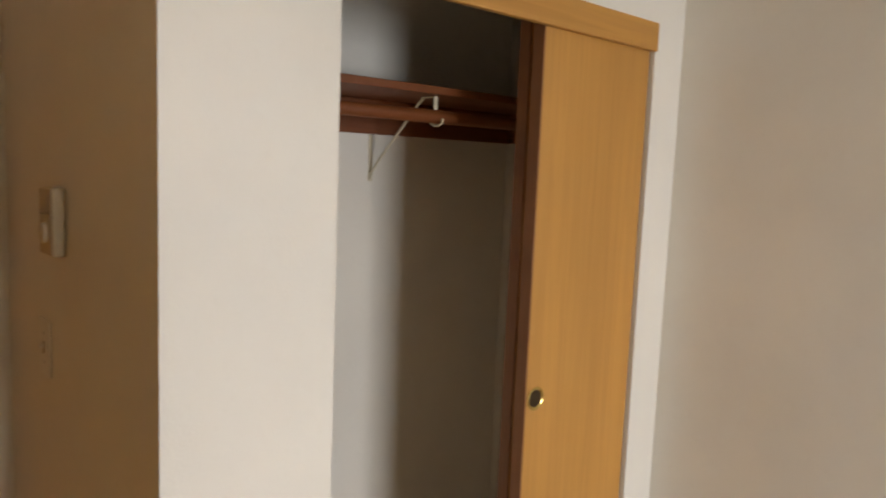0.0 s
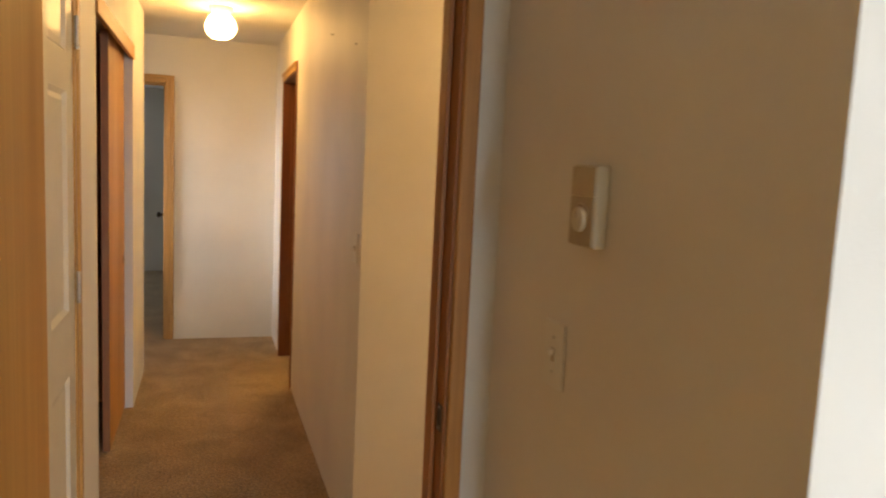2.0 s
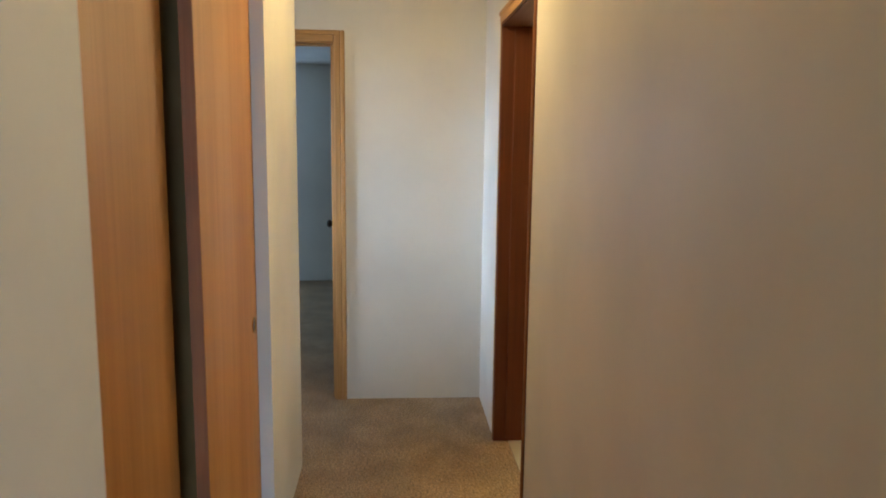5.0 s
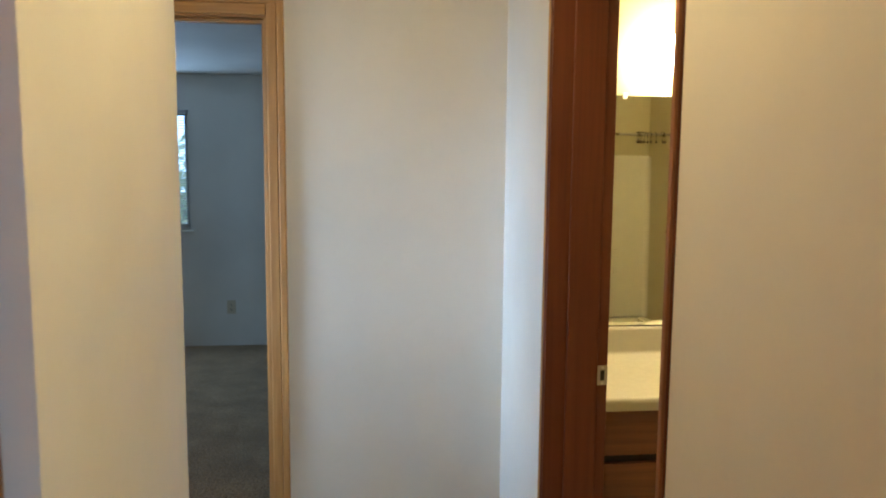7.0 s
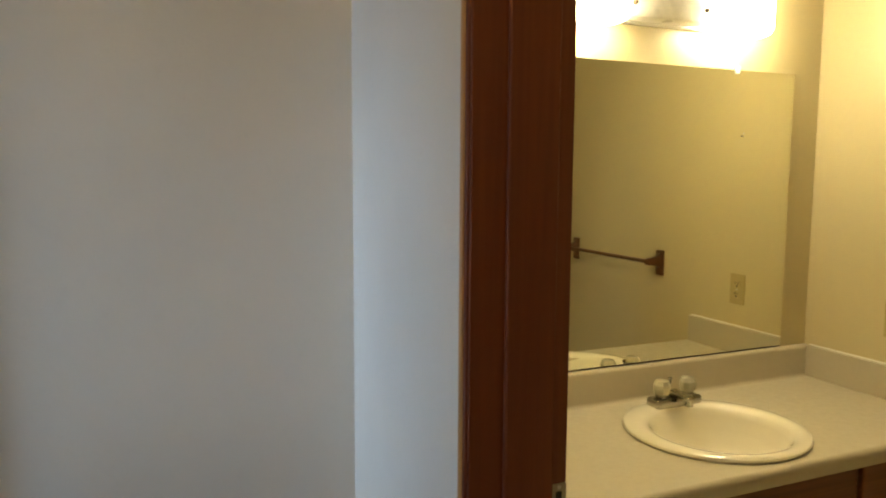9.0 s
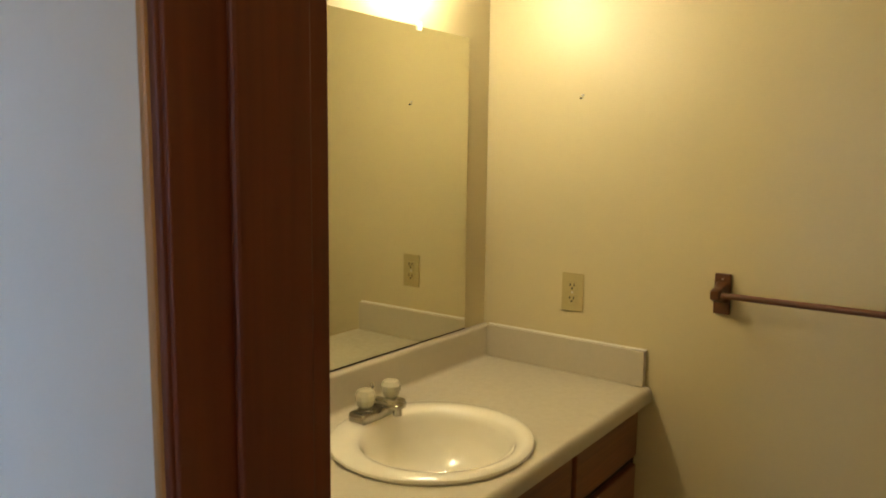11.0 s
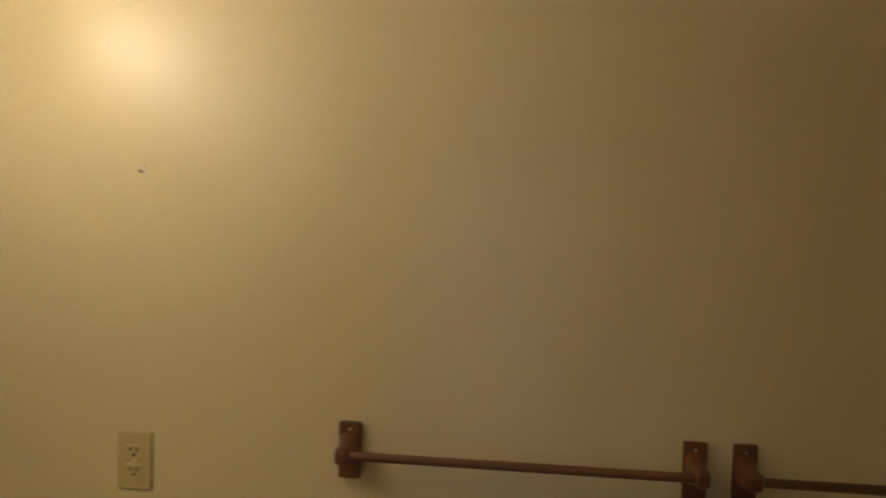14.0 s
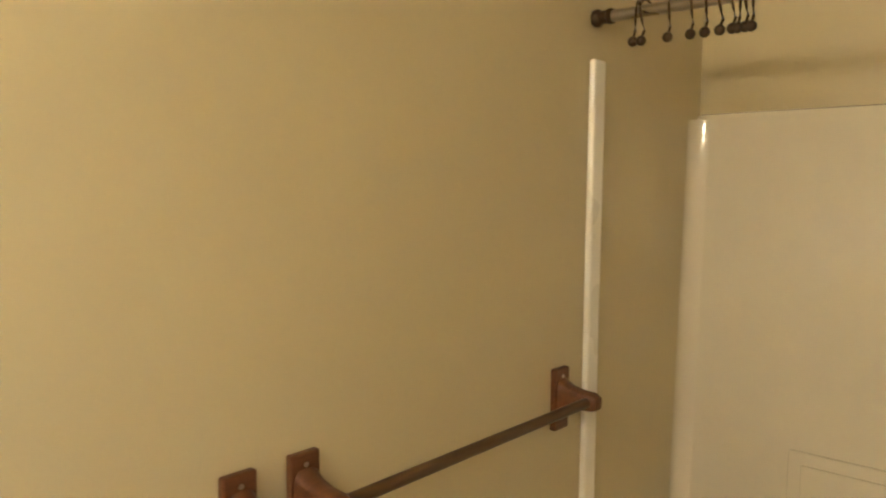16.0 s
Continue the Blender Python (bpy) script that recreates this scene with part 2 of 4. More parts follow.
def bx(bm, x0, x1, y0, y1, z0, z1, bevel=0.0):
    m = Matrix.LocRotScale(((x0 + x1) / 2, (y0 + y1) / 2, (z0 + z1) / 2), None, (abs(x1 - x0), abs(y1 - y0), abs(z1 - z0)))
    vs = bmesh.ops.create_cube(bm, size=1, matrix=m)["verts"]
    if bevel:
        es = list({e for v in vs for e in v.link_edges})
        bmesh.ops.bevel(bm, geom=es, offset=bevel, segments=2, profile=0.5, affect="EDGES", clamp_overlap=True)
    return bm


def box(*a, **k):
    return bx(bmesh.new(), *a, **k)


def tube(bm, p0, p1, r0, r1=None, n=20):
    p0, p1 = Vector(p0), Vector(p1)
    d = p1 - p0
    m = Matrix.Translation((p0 + p1) / 2) @ d.to_track_quat("Z", "Y").to_matrix().to_4x4()
    bmesh.ops.create_cone(bm, cap_ends=True, segments=n, radius1=r0, radius2=r0 if r1 is None else r1, depth=d.length, matrix=m)
    return bm


def sweep(bm, points, r, n=10):
    """A round bar bent along the points."""
    rings = []
    pts = [Vector(p) for p in points]
    for i, p in enumerate(pts):
        d = (pts[min(i + 1, len(pts) - 1)] - pts[max(i - 1, 0)]).normalized()
        q = d.to_track_quat("Z", "Y").to_matrix()
        rings.append([bm.verts.new(p + q @ Vector((r * math.cos(a), r * math.sin(a), 0))) for a in [2 * math.pi * k / n for k in range(n)]])
    for a, b in zip(rings, rings[1:]):
        for k in range(n):
            bm.faces.new((a[k], a[(k + 1) % n], b[(k + 1) % n], b[k]))
    bm.faces.new(rings[0][::-1])
    bm.faces.new(rings[-1])
    return bm


def lathe(profile, m=None, n=32, sx=1.0, sy=1.0):
    """Turn a profile of (radius, height) round z, then move it by m."""
    bm = bmesh.new()
    m = m or Matrix()
    rings = []
    for r, z in profile:
        if r < 1e-6:
            rings.append([bm.verts.new(m @ Vector((0, 0, z)))])
        else:
            rings.append([bm.verts.new(m @ Vector((sx * r * math.cos(2 * math.pi * k / n), sy * r * math.sin(2 * math.pi * k / n), z))) for k in range(n)])
    for a, b in zip(rings, rings[1:]):
        for k in range(n):
            j = (k + 1) % n
            if len(a) == 1 and len(b) == 1:
                continue
            if len(a) == 1:
                bm.faces.new((a[0], b[k], b[j]))
            elif len(b) == 1:
                bm.faces.new((a[k], a[j], b[0]))
            else:
                bm.faces.new((a[k], a[j], b[j], b[k]))
    bmesh.ops.recalc_face_normals(bm, faces=bm.faces)
    return bm


def part(name, bm, material, parent=None, label="", smooth=False):
    me = bpy.data.meshes.new(name)
    bm.to_mesh(me)
    bm.free()
    me.materials.append(material)
    if smooth:
        me.polygons.foreach_set("use_smooth", [True] * len(me.polygons))
        me.set_sharp_from_angle(angle=radians(40))
    ob = new(name, me)
    ob.parent = parent
    if label:
        ob["label"] = label
    return ob


def thing(name, at, label, category, group="", kind=""):
    """An empty at the thing's base; parts are placed in world coordinates."""
    ob = new(name)
    ob.empty_display_size = 0.05
    ob.location = at
    return tagged(ob, label, category, group, kind)


def sub(ob, name, bm, material, label="", smooth=False):
    """A part of a thing, with its mesh given in world coordinates."""
    base = ob.location if ob.parent is None else ob.parent.location
    bmesh.ops.translate(bm, verts=bm.verts, vec=-base)
    return part(name, bm, material, ob, label, smooth)


def struct(name, bm, material, label, category):
    return tagged(part(name, bm, material), label, category, kind="structure")

# ---- structure ----
H = 2.40        # ceiling
HB = 2.27       # bedroom ceiling
XL = -0.937     # hall, face of the closet-side wall
YE = 4.189      # hall, face of the end wall
BX = 1.619      # bathroom, face of the towel-bar wall
YM = 4.29      # bathroom, face of the mirror wall
YT = 1.70       # bathroom, wall behind the tub
JW = 0.168      # thickness of the bathroom door wall


def wall_with_holes(axis, a0, a1, t0, t1, z1, holes):
    """A wall that runs along x or y from a0 to a1, t0 to t1 thick, with openings (from, to, bottom, top) through it."""
    bm = bmesh.new()

    def piece(p, q, lo, hi):
        if q - p > 1e-4 and hi - lo > 1e-4:
            if axis == "x":
                bx(bm, p, q, t0, t1, lo, hi)
            else:
                bx(bm, t0, t1, p, q, lo, hi)
    at = a0
    for p, q, lo, hi in sorted(holes):
        piece(at, p, 0, z1)
        piece(p, q, 0, lo)
        piece(p, q, hi, z1)
        at = q
    piece(at, a1, 0, z1)
    bmesh.ops.remove_doubles(bm, verts=bm.verts, dist=1e-5)
    return bm


WALL = "painted off-white drywall with light orange-peel texture"
struct("floor", box(-5, 3.4, -5.2, 8.3, -0.12, 0.0), CARPET, "brown and tan cut-pile carpet with worn tread marks", "carpet")
struct("floor_bathroom", box(0.07, BX, YT, YM, 0.0, 0.006), VINYL, "beige sheet vinyl bathroom floor", "floor")
struct("ceiling_room", box(-1.8, 1.55, -5.1, -0.49, H, H + 0.1), CEIL, "textured off-white ceiling of the front room", "ceiling")
struct("ceiling_hall", box(-2.5, 3.3, -0.49, YE + 0.115, H, H + 0.1), CEIL, "textured off-white hallway ceiling", "ceiling")
struct("ceiling_bathroom", box(JW, BX, YT, YM, H - 0.03, H - 0.005), CEIL, "textured off-white bathroom ceiling", "ceiling")
struct("ceiling_bedroom", box(-4.6, 0.13, YE + 0.115, 7.96, HB, HB + 0.1), CEIL, "textured off-white bedroom ceiling", "ceiling")

# front room
struct("wall_doorway", wall_with_holes("x", -1.7, 0.040, -0.61, -0.49, H, [(-0.860, -0.037, 0, 2.075)]), PAINT, WALL + " around the doorway", "wall")
struct("wall_thermostat", box(0.040, 0.15, -1.468, -0.49, 0, H), PAINT, WALL + ", beside the closet", "wall")
struct("wall_closet_front", wall_with_holes("x", 0.15, 1.435, -1.468, -1.368, H, [(0.345, 1.302, 0, 1.945)]), PAINT, WALL + " with the closet opening", "wall")
struct("wall_closet_back", box(0.15, 1.435, -0.86, -0.49, 0, H), PAINT, "painted off-white closet back wall", "wall")
struct("wall_room_east", box(1.435, 1.55, -5.1, -0.49, 0, H), PAINT, WALL, "wall")
# Unseen wall coloured tan to throw warm bounced light at the thermostat wall.
struct("wall_room_west", box(-1.8, -1.7, -5.1, -0.49, 0, H), TANBOUNCESHADE, "unseen front room wall, tan to warm the bounced light", "wall")
struct("wall_room_south", wall_with_holes("x", -1.7, 1.435, -5.1, -5.0, H, [(0.05, 0.95, 0.9, 2.05)]), PAINT, WALL + " with an unseen window", "wall")
struct("window_south", box(0.05, 0.95, -5.06, -5.05, 0.9, 2.05), PANE, "clear pane of an unseen window", "window").visible_shadow = False

# entry and hall
struct("wall_entry_north", box(0.0, 3.3, 0.589, 0.70, 0, H), PAINT, WALL + ", beside the hallway", "wall")
# The window in this wall is made up as a source for the entry.
struct("wall_entry_south", wall_with_holes("x", 1.55, 3.2, -0.61, -0.49, H, [(1.85, 2.85, 0.7, 2.1)]), PAINT, WALL + " with an unseen window", "wall")
struct("wall_entry_east", box(3.2, 3.3, -0.61, 0.589, 0, H), PAINT, WALL, "wall")
struct("added_entry_window", box(1.85, 2.85, -0.555, -0.545, 0.7, 2.1), PANE, "clear pane of an unseen window", "window").visible_shadow = False
struct("wall_hall_west", wall_with_holes("y", -0.49, 3.30, XL - 0.12, XL, H, [(-0.400, 0.632, 0, 2.085), (1.06, 2.514, 0, 2.08)]), PAINT, WALL + " with the front door and a closet opening", "wall")
struct("wall_hall_east", wall_with_holes("y", 0.70, YE, 0.0, JW, H, [(2.725, 3.570, 0, 2.070)]), PAINT, WALL + " with the bathroom doorway", "wall")
struct("wall_hall_end", wall_with_holes("x", -2.4, JW, YE, YE + 0.115, H, [(-1.647, -0.829, 0, 2.055)]), PAINT, WALL + " with the bedroom doorway", "wall")
struct("wall_alcove_south", box(-2.4, XL - 0.12, 3.19, 3.30, 0, H), PAINT, WALL, "wall")
struct("wall_alcove_west", wall_with_holes("y", 3.19, YE + 0.1, -2.5, -2.4, H, [(3.55, 4.05, 0.9, 2.0)]), PAINT, WALL + " with an unseen window", "wall")
struct("window_alcove", box(-2.46, -2.45, 3.55, 4.05, 0.9, 2.0), PANE, "clear pane of an unseen window", "window").visible_shadow = False
# Closet walls toned down to tan so the gap beside the doors looks shaded.
struct("wall_hall_closet", wall_with_holes("y", 0.95, 2.65, XL - 0.80, XL - 0.72, H, []), TANBOUNCESHADE, "hallway closet back wall, darkened to tan for shade", "wall")
bm = box(XL - 0.72, XL - 0.12, 0.87, 0.95, 0, H)
bx(bm, XL - 0.72, XL - 0.12, 2.65, 2.73, 0, H)
struct("wall_hall_closet_sides", bm, TANBOUNCESHADE, "hallway closet side walls, darkened to tan for shade", "wall")
struct("wall_outside_door", box(XL - 0.20, XL - 0.121, -0.47, 0.72, 0, H), PAINT, "painted wall behind the front door", "wall")

# bathroom
struct("wall_bathroom_north", box(JW, BX, YM, YM + 0.1, 0, H), BATHPAINT, "glossy cream bathroom wall behind the mirror", "wall")
struct("wall_bathroom_east", box(BX, BX + 0.1, YT - 0.1, YM + 0.1, 0, H), BATHPAINT, "glossy cream bathroom wall with towel bars", "wall")
struct("wall_bathroom_south", box(JW, BX, YT - 0.1, YT, 0, H), BATHPAINT, "glossy cream wall behind the tub", "wall")
bm = wall_with_holes("y", YT, YM, JW, JW + 0.004, H, [(2.725, 3.570, 0, 2.070)])
struct("wall_bathroom_west", bm, BATHPAINT, "glossy cream bathroom wall around the doorway", "wall")

# bedroom
struct("wall_bedroom_north", wall_with_holes("x", -4.5, 0.13, 7.86, 7.98, HB, [(-3.12, -1.92, 0.995, 1.98)]), PAINT, WALL + " with the bedroom window", "wall")
struct("wall_bedroom_east", box(0.03, 0.13, YE + 0.116, 7.86, 0, HB), PAINT, WALL, "wall")
struct("wall_bedroom_west", box(-4.6, -4.5, YE + 0.115, 7.86, 0, HB), PAINT, WALL, "wall")
struct("wall_bedroom_south", box(-4.5, -2.4, YE, YE + 0.115, 0, HB), PAINT, WALL, "wall")

# ---- doorways: jambs, stops, casings ----


def door_frame(name, at, label):
    return thing(name, at, label, "door frame", kind="structure")


def strike_plate(fr, cx, cy, cz, along, out, material):
    """A small latch plate let into a jamb; along and out are the unit ways of its width and of the jamb's face."""
    a, o, u = Vector(along), Vector(out), Vector((0, 0, 1))
    c = Vector((cx, cy, cz))
    bm = bmesh.new()
    for du, dv, wu, wv in ((0, 0.022, 0.030, 0.014), (0, -0.022, 0.030, 0.014), (0.0105, 0, 0.009, 0.032), (-0.0105, 0, 0.009, 0.032)):
        p = c + a * du + u * dv
        e = [abs(a[i]) * wu / 2 + abs(o[i]) * 0.0015 + abs(u[i]) * wv / 2 for i in range(3)]
        bx(bm, p.x - e[0], p.x + e[0], p.y - e[1], p.y + e[1], p.z - e[2], p.z + e[2], 0.0006)
    plate = sub(fr, "strike_plate", bm, material, "worn metal strike plate")
    hole = bmesh.new()
    e = [abs(a[i]) * 0.006 + abs(o[i]) * 0.0008 + abs(u[i]) * 0.015 for i in range(3)]
    bx(hole, c.x - e[0], c.x + e[0], c.y - e[1], c.y + e[1], c.z - e[2], c.z + e[2])
    bmesh.ops.translate(hole, verts=hole.verts, vec=-fr.location)
    part("latch_hole", hole, DARK, plate)
    for s in (-1, 1):
        b2 = bmesh.new()
        p = c + u * 0.0225 * s + o * 0.0014
        tube(b2, p, p + o * 0.0012, 0.0035, n=10)
        bmesh.ops.translate(b2, verts=b2.verts, vec=-fr.location)
        part("screw", b2, STEEL, plate)


# doorway of the front room (runs along x)
fr = door_frame("door_1", (-0.45, -0.55, 0), "red-brown stained wooden door frame with worn edges")
sub(fr, "jamb", box(-0.062, -0.038, -0.615, -0.485, 0, 2.05, bevel=0.002), DOORFRAME)
sub(fr, "jamb", box(-0.859, -0.835, -0.615, -0.485, 0, 2.05, bevel=0.002), DOORFRAME)
sub(fr, "head_jamb", box(-0.859, -0.038, -0.615, -0.485, 2.0505, 2.074, bevel=0.002), DOORFRAMEX)
sub(fr, "stop", box(-0.073, -0.0622, -0.568, -0.532, 0, 2.04, bevel=0.002), DOORFRAME)
sub(fr, "stop", box(-0.8348, -0.824, -0.568, -0.532, 0, 2.04, bevel=0.002), DOORFRAME)
for y0, y1 in ((-0.628, -0.6105), (-0.4895, -0.472)):
    for x0, x1 in ((-0.056, -0.020), (-0.897, -0.842)):
        bm = box(x0, x1, y0, y1, 0, 2.115, bevel=0.005)
        sub(fr, "casing", bm, LEAFWOOD, "brown oak casing")
    sub(fr, "head_casing", box(-0.841, -0.057, y0, y1, 2.057, 2.115, bevel=0.005), LEAFWOODX, "brown oak casing")
strike_plate(fr, -0.0625, -0.592, 0.975, (0, 1, 0), (-1, 0, 0), BRONZE)


# bedroom doorway (runs along x)
fr = door_frame("door_2", (-1.237, YE + 0.05, 0), "light oak stained door frame of the bedroom")
sub(fr, "jamb", box(-0.852, -0.83, YE - 0.004, YE + 0.119, 0, 2.03, bevel=0.002), CASING)
sub(fr, "jamb", box(-1.646, -1.624, YE - 0.004, YE + 0.119, 0, 2.03, bevel=0.002), CASING)
sub(fr, "head_jamb", box(-1.646, -0.83, YE - 0.004, YE + 0.119, 2.0305, 2.054, bevel=0.002), CASINGX)
sub(fr, "stop", box(-0.863, -0.8522, YE + 0.035, YE + 0.072, 0, 2.02, bevel=0.002), CASING)
sub(fr, "head_stop", box(-1.623, -0.853, YE + 0.035, YE + 0.072, 2.019, 2.030, bevel=0.002), CASINGX)
for x0, x1 in ((-0.841, -0.807), (-1.692, -1.635)):
    bm = box(x0, x1, YE - 0.017, YE - 0.0005, 0, 2.095, bevel=0.004)
    sub(fr, "casing", bm, CASING, "light oak casing")
sub(fr, "casing", box(-0.8065, -0.782, YE - 0.021, YE - 0.0005, 0, 2.098, bevel=0.005), CASING, "raised outer edge of the casing")
sub(fr, "head_casing", box(-1.634, -0.842, YE - 0.017, YE - 0.0005, 2.037, 2.075, bevel=0.004), CASINGX, "light oak casing")
sub(fr, "head_casing", box(-1.692, -0.807, YE - 0.021, YE - 0.0005, 2.0755, 2.098, bevel=0.005), CASINGX, "raised outer edge of the casing")

# bathroom doorway (runs along y)
fr = door_frame("door_3", (0.06, 3.15, 0), "red-brown stained door frame of the bathroom")
for y0, y1, s0, s1 in ((3.545, 3.569, 3.534, 3.5448), (2.7265, 2.750, 2.7502, 2.761)):
    sub(fr, "jamb", box(-0.004, JW + 0.012, y0, y1, 0, 2.045, bevel=0.002), JAMB)
    sub(fr, "stop", box(0.055, 0.148, s0, s1, 0, 2.035, bevel=0.004), JAMB)
sub(fr, "head_jamb", box(-0.004, JW + 0.012, 2.7265, 3.569, 2.0455, 2.069, bevel=0.002), JAMBY)
sub(fr, "casing", box(-0.008, -0.0005, 3.551, 3.563, 0, 2.090, bevel=0.003), JAMB, "red-brown casing")
sub(fr, "casing", box(-0.010, -0.0005, 3.5635, 3.577, 0, 2.112, bevel=0.004), CASING, "raised light oak outer edge of the casing")
# Dark brown on the near side stands for oak lying in shade.
sub(fr, "casing", box(-0.010, -0.0005, 2.730, 2.746, 0, 2.112, bevel=0.003), DOOREDGE, "narrow oak casing, coloured dark for its shade")
sub(fr, "head_casing", box(-0.016, -0.0005, 2.7465, 3.5505, 2.052, 2.090, bevel=0.004), CASINGY, "light oak casing")
sub(fr, "head_casing", box(-0.020, -0.0005, 2.7465, 3.568, 2.0905, 2.112, bevel=0.005), CASINGY, "raised outer edge of the casing")
strike_plate(fr, 0.165, 3.5445, 0.937, (1, 0, 0), (0, -1, 0), NICKEL)

# front door frame
fr = door_frame("door_4", (XL - 0.03, 0.11, 0), "tan stained wooden frame of the white front door")
sub(fr, "jamb", box(XL - 0.10, XL + 0.004, 0.555, 0.590, 0, 2.06, bevel=0.003), CASING)
sub(fr, "casing", box(XL - 0.10, XL + 0.010, 0.5905, 0.631, 0, 2.084, bevel=0.006), CASING)
sub(fr, "jamb", box(XL - 0.10, XL + 0.006, -0.3995, -0.377, 0, 2.06, bevel=0.003), CASING)
sub(fr, "head_jamb", box(XL - 0.10, XL + 0.006, -0.3995, 0.590, 2.0605, 2.084, bevel=0.003), CASINGY)

# ---- things: front room ----


def sliding_door(name, at, w, h, t, along, pull_at, pull_z, label, group):
    """A flush sliding door; at: the lower corner nearest its start; along: 'x' or 'y'; the pull sits on the room side."""
    ob = thing(name, at, label, "sliding door", group)
    x, y, z = at
    if along == "x":
        sub(ob, "leaf", box(x + 0.003, x + w - 0.003, y, y + t, z, z + h, bevel=0.0015), OAK)
        sub(ob, "edge_strip", box(x, x + 0.003, y + 0.001, y + t - 0.001, z, z + h), DOOREDGE, "dark unfinished door edge")
        m = Matrix.Translation((x + pull_at, y, z + pull_z)) @ pose(0, 0, 0, 90)
    else:
        sub(ob, "leaf", box(x - t, x, y + 0.003, y + w, z, z + h, bevel=0.0015), OAK)
        sub(ob, "edge_strip", box(x - t + 0.001, x - 0.001, y, y + 0.003, z, z + h), DOOREDGE, "dark unfinished door edge")
        m = Matrix.Translation((x, y + pull_at, z + pull_z)) @ pose(0, 0, 0, 0, 90)
    cup = sub(ob, "finger_pull", lathe([(0.027, 0.0), (0.028, 0.002), (0.025, 0.003), (0.0225, 0.0015), (0.021, 0.0008), (0.0, 0.0006)], m, 28), BRASS, "round recessed metal finger pull", True)
    b = lathe([(0.0205, 0.0009), (0.019, 0.0012), (0.0, 0.0012)], m, 24)
    bmesh.ops.translate(b, verts=b.verts, vec=-ob.location)
    part("cup", b, BRONZE, cup, "dark cup of the pull")
    return ob


sliding_door("sliding_closet_door", (0.880, -1.458, 0.012), 0.419, 1.92, 0.034, "x", 0.034, 1.050, "oak veneer sliding closet door with a round metal pull", "front room closet doors")
sliding_door("sliding_closet_door", (0.897, -1.405, 0.012), 0.402, 1.92, 0.034, "x", 0.034, 1.050, "oak veneer sliding closet door pushed behind the other", "front room closet doors")
bm = box(0.347, 1.303, -1.476, -1.4595, 1.892, 1.962, bevel=0.003)
tagged(part("closet_valance", bm, OAKX), "oak board across the top of the closet opening", "trim", kind="structure")
tagged(part("closet_track", box(0.35, 1.297, -1.4575, -1.374, 1.9325, 1.9445), STEEL), "metal sliding door track under the closet header", "track", kind="structure")

ob = thing("closet_shelf", (0.80, -1.0, 1.755), "red-brown wooden closet shelf on a cleat", "shelf")
sub(ob, "board", box(0.151, 1.434, -1.165, -0.8615, 1.757, 1.776, bevel=0.002), SHELFX)
sub(ob, "cleat", box(0.151, 1.434, -0.880, -0.8615, 1.664, 1.7565, bevel=0.002), SHELFX)
sub(ob, "side_cleat", box(0.1515, 0.170, -1.15, -0.8805, 1.664, 1.7565, bevel=0.002), SHELFY)
sub(ob, "side_cleat", box(1.415, 1.4335, -1.15, -0.8805, 1.664, 1.7565, bevel=0.002), SHELFY)
ob = thing("clothes_rod", (0.80, -1.13, 1.705), "round wooden clothes rod below the closet shelf", "rod")
sub(ob, "rod", tube(bmesh.new(), (0.171, -1.13, 1.706), (1.414, -1.13, 1.706), 0.0165), SHELFX, "", True)
BKX = 0.875
ob = thing("shelf_bracket", (BKX, -0.87, 1.54), "white metal shelf and rod bracket", "bracket")
sub(ob, "wall_leg", box(BKX - 0.006, BKX + 0.006, -0.8635, -0.8603, 1.535, 1.663, bevel=0.001), BEIGE)
sub(ob, "brace", sweep(bmesh.new(), [(BKX, -0.8645, 1.540), (BKX, -0.8700, 1.562), (BKX, -0.8900, 1.585), (BKX, -0.9500, 1.640), (BKX, -1.0200, 1.705), (BKX, -1.0600, 1.742), (BKX, -1.0750, 1.752)], 0.0038, 8), BEIGE, "", True)
sub(ob, "shelf_arm", box(BKX - 0.004, BKX + 0.004, -1.120, -1.070, 1.7535, 1.7565, bevel=0.001), BEIGE)
sub(ob, "front_tab", box(BKX - 0.006, BKX + 0.006, -1.124, -1.1205, 1.7235, 1.7565, bevel=0.001), BEIGE)
sub(ob, "rod_hook", sweep(bmesh.new(), [(BKX, -1.108, 1.690), (BKX, -1.120, 1.6848), (BKX, -1.134, 1.6845), (BKX, -1.147, 1.690), (BKX, -1.152, 1.700)], 0.0035, 8), BEIGE, "", True)


# the open oak door of the front room
ob = thing("interior_door", (-0.83, -0.63, 0), "flush oak veneer door standing open", "door")
bm = box(-0.832, -0.797, -1.420, -0.634, 0.012, 2.045, bevel=0.002)
sub(ob, "leaf", bm, OAK)
for z in (0.25, 1.05, 1.80):
    sub(ob, "hinge", tube(bmesh.new(), (-0.842, -0.6345, z - 0.045), (-0.842, -0.6345, z + 0.045), 0.006, n=12), BRASS, "brass hinge", True)

# thermostat
TY = -1.007
ob = thing("thermostat", (0.040, TY, 1.391), "ivory dial wall thermostat", "thermostat")
y0, y1, z0, z1 = TY - 0.039, TY + 0.039, 1.391, 1.518
sub(ob, "body", box(0.0165, 0.0395, y0, y1, z0, z1, bevel=0.004), BEIGE)
sub(ob, "upper_panel", box(0.0140, 0.0163, y0 + 0.003, y1 - 0.003, 1.4715, z1 - 0.003, bevel=0.001), TAN, "tan upper panel")
sub(ob, "lower_panel", box(0.0140, 0.0163, y0 + 0.003, y1 - 0.003, z0 + 0.003, 1.4695, bevel=0.001), TAN, "tan panel behind the dial")
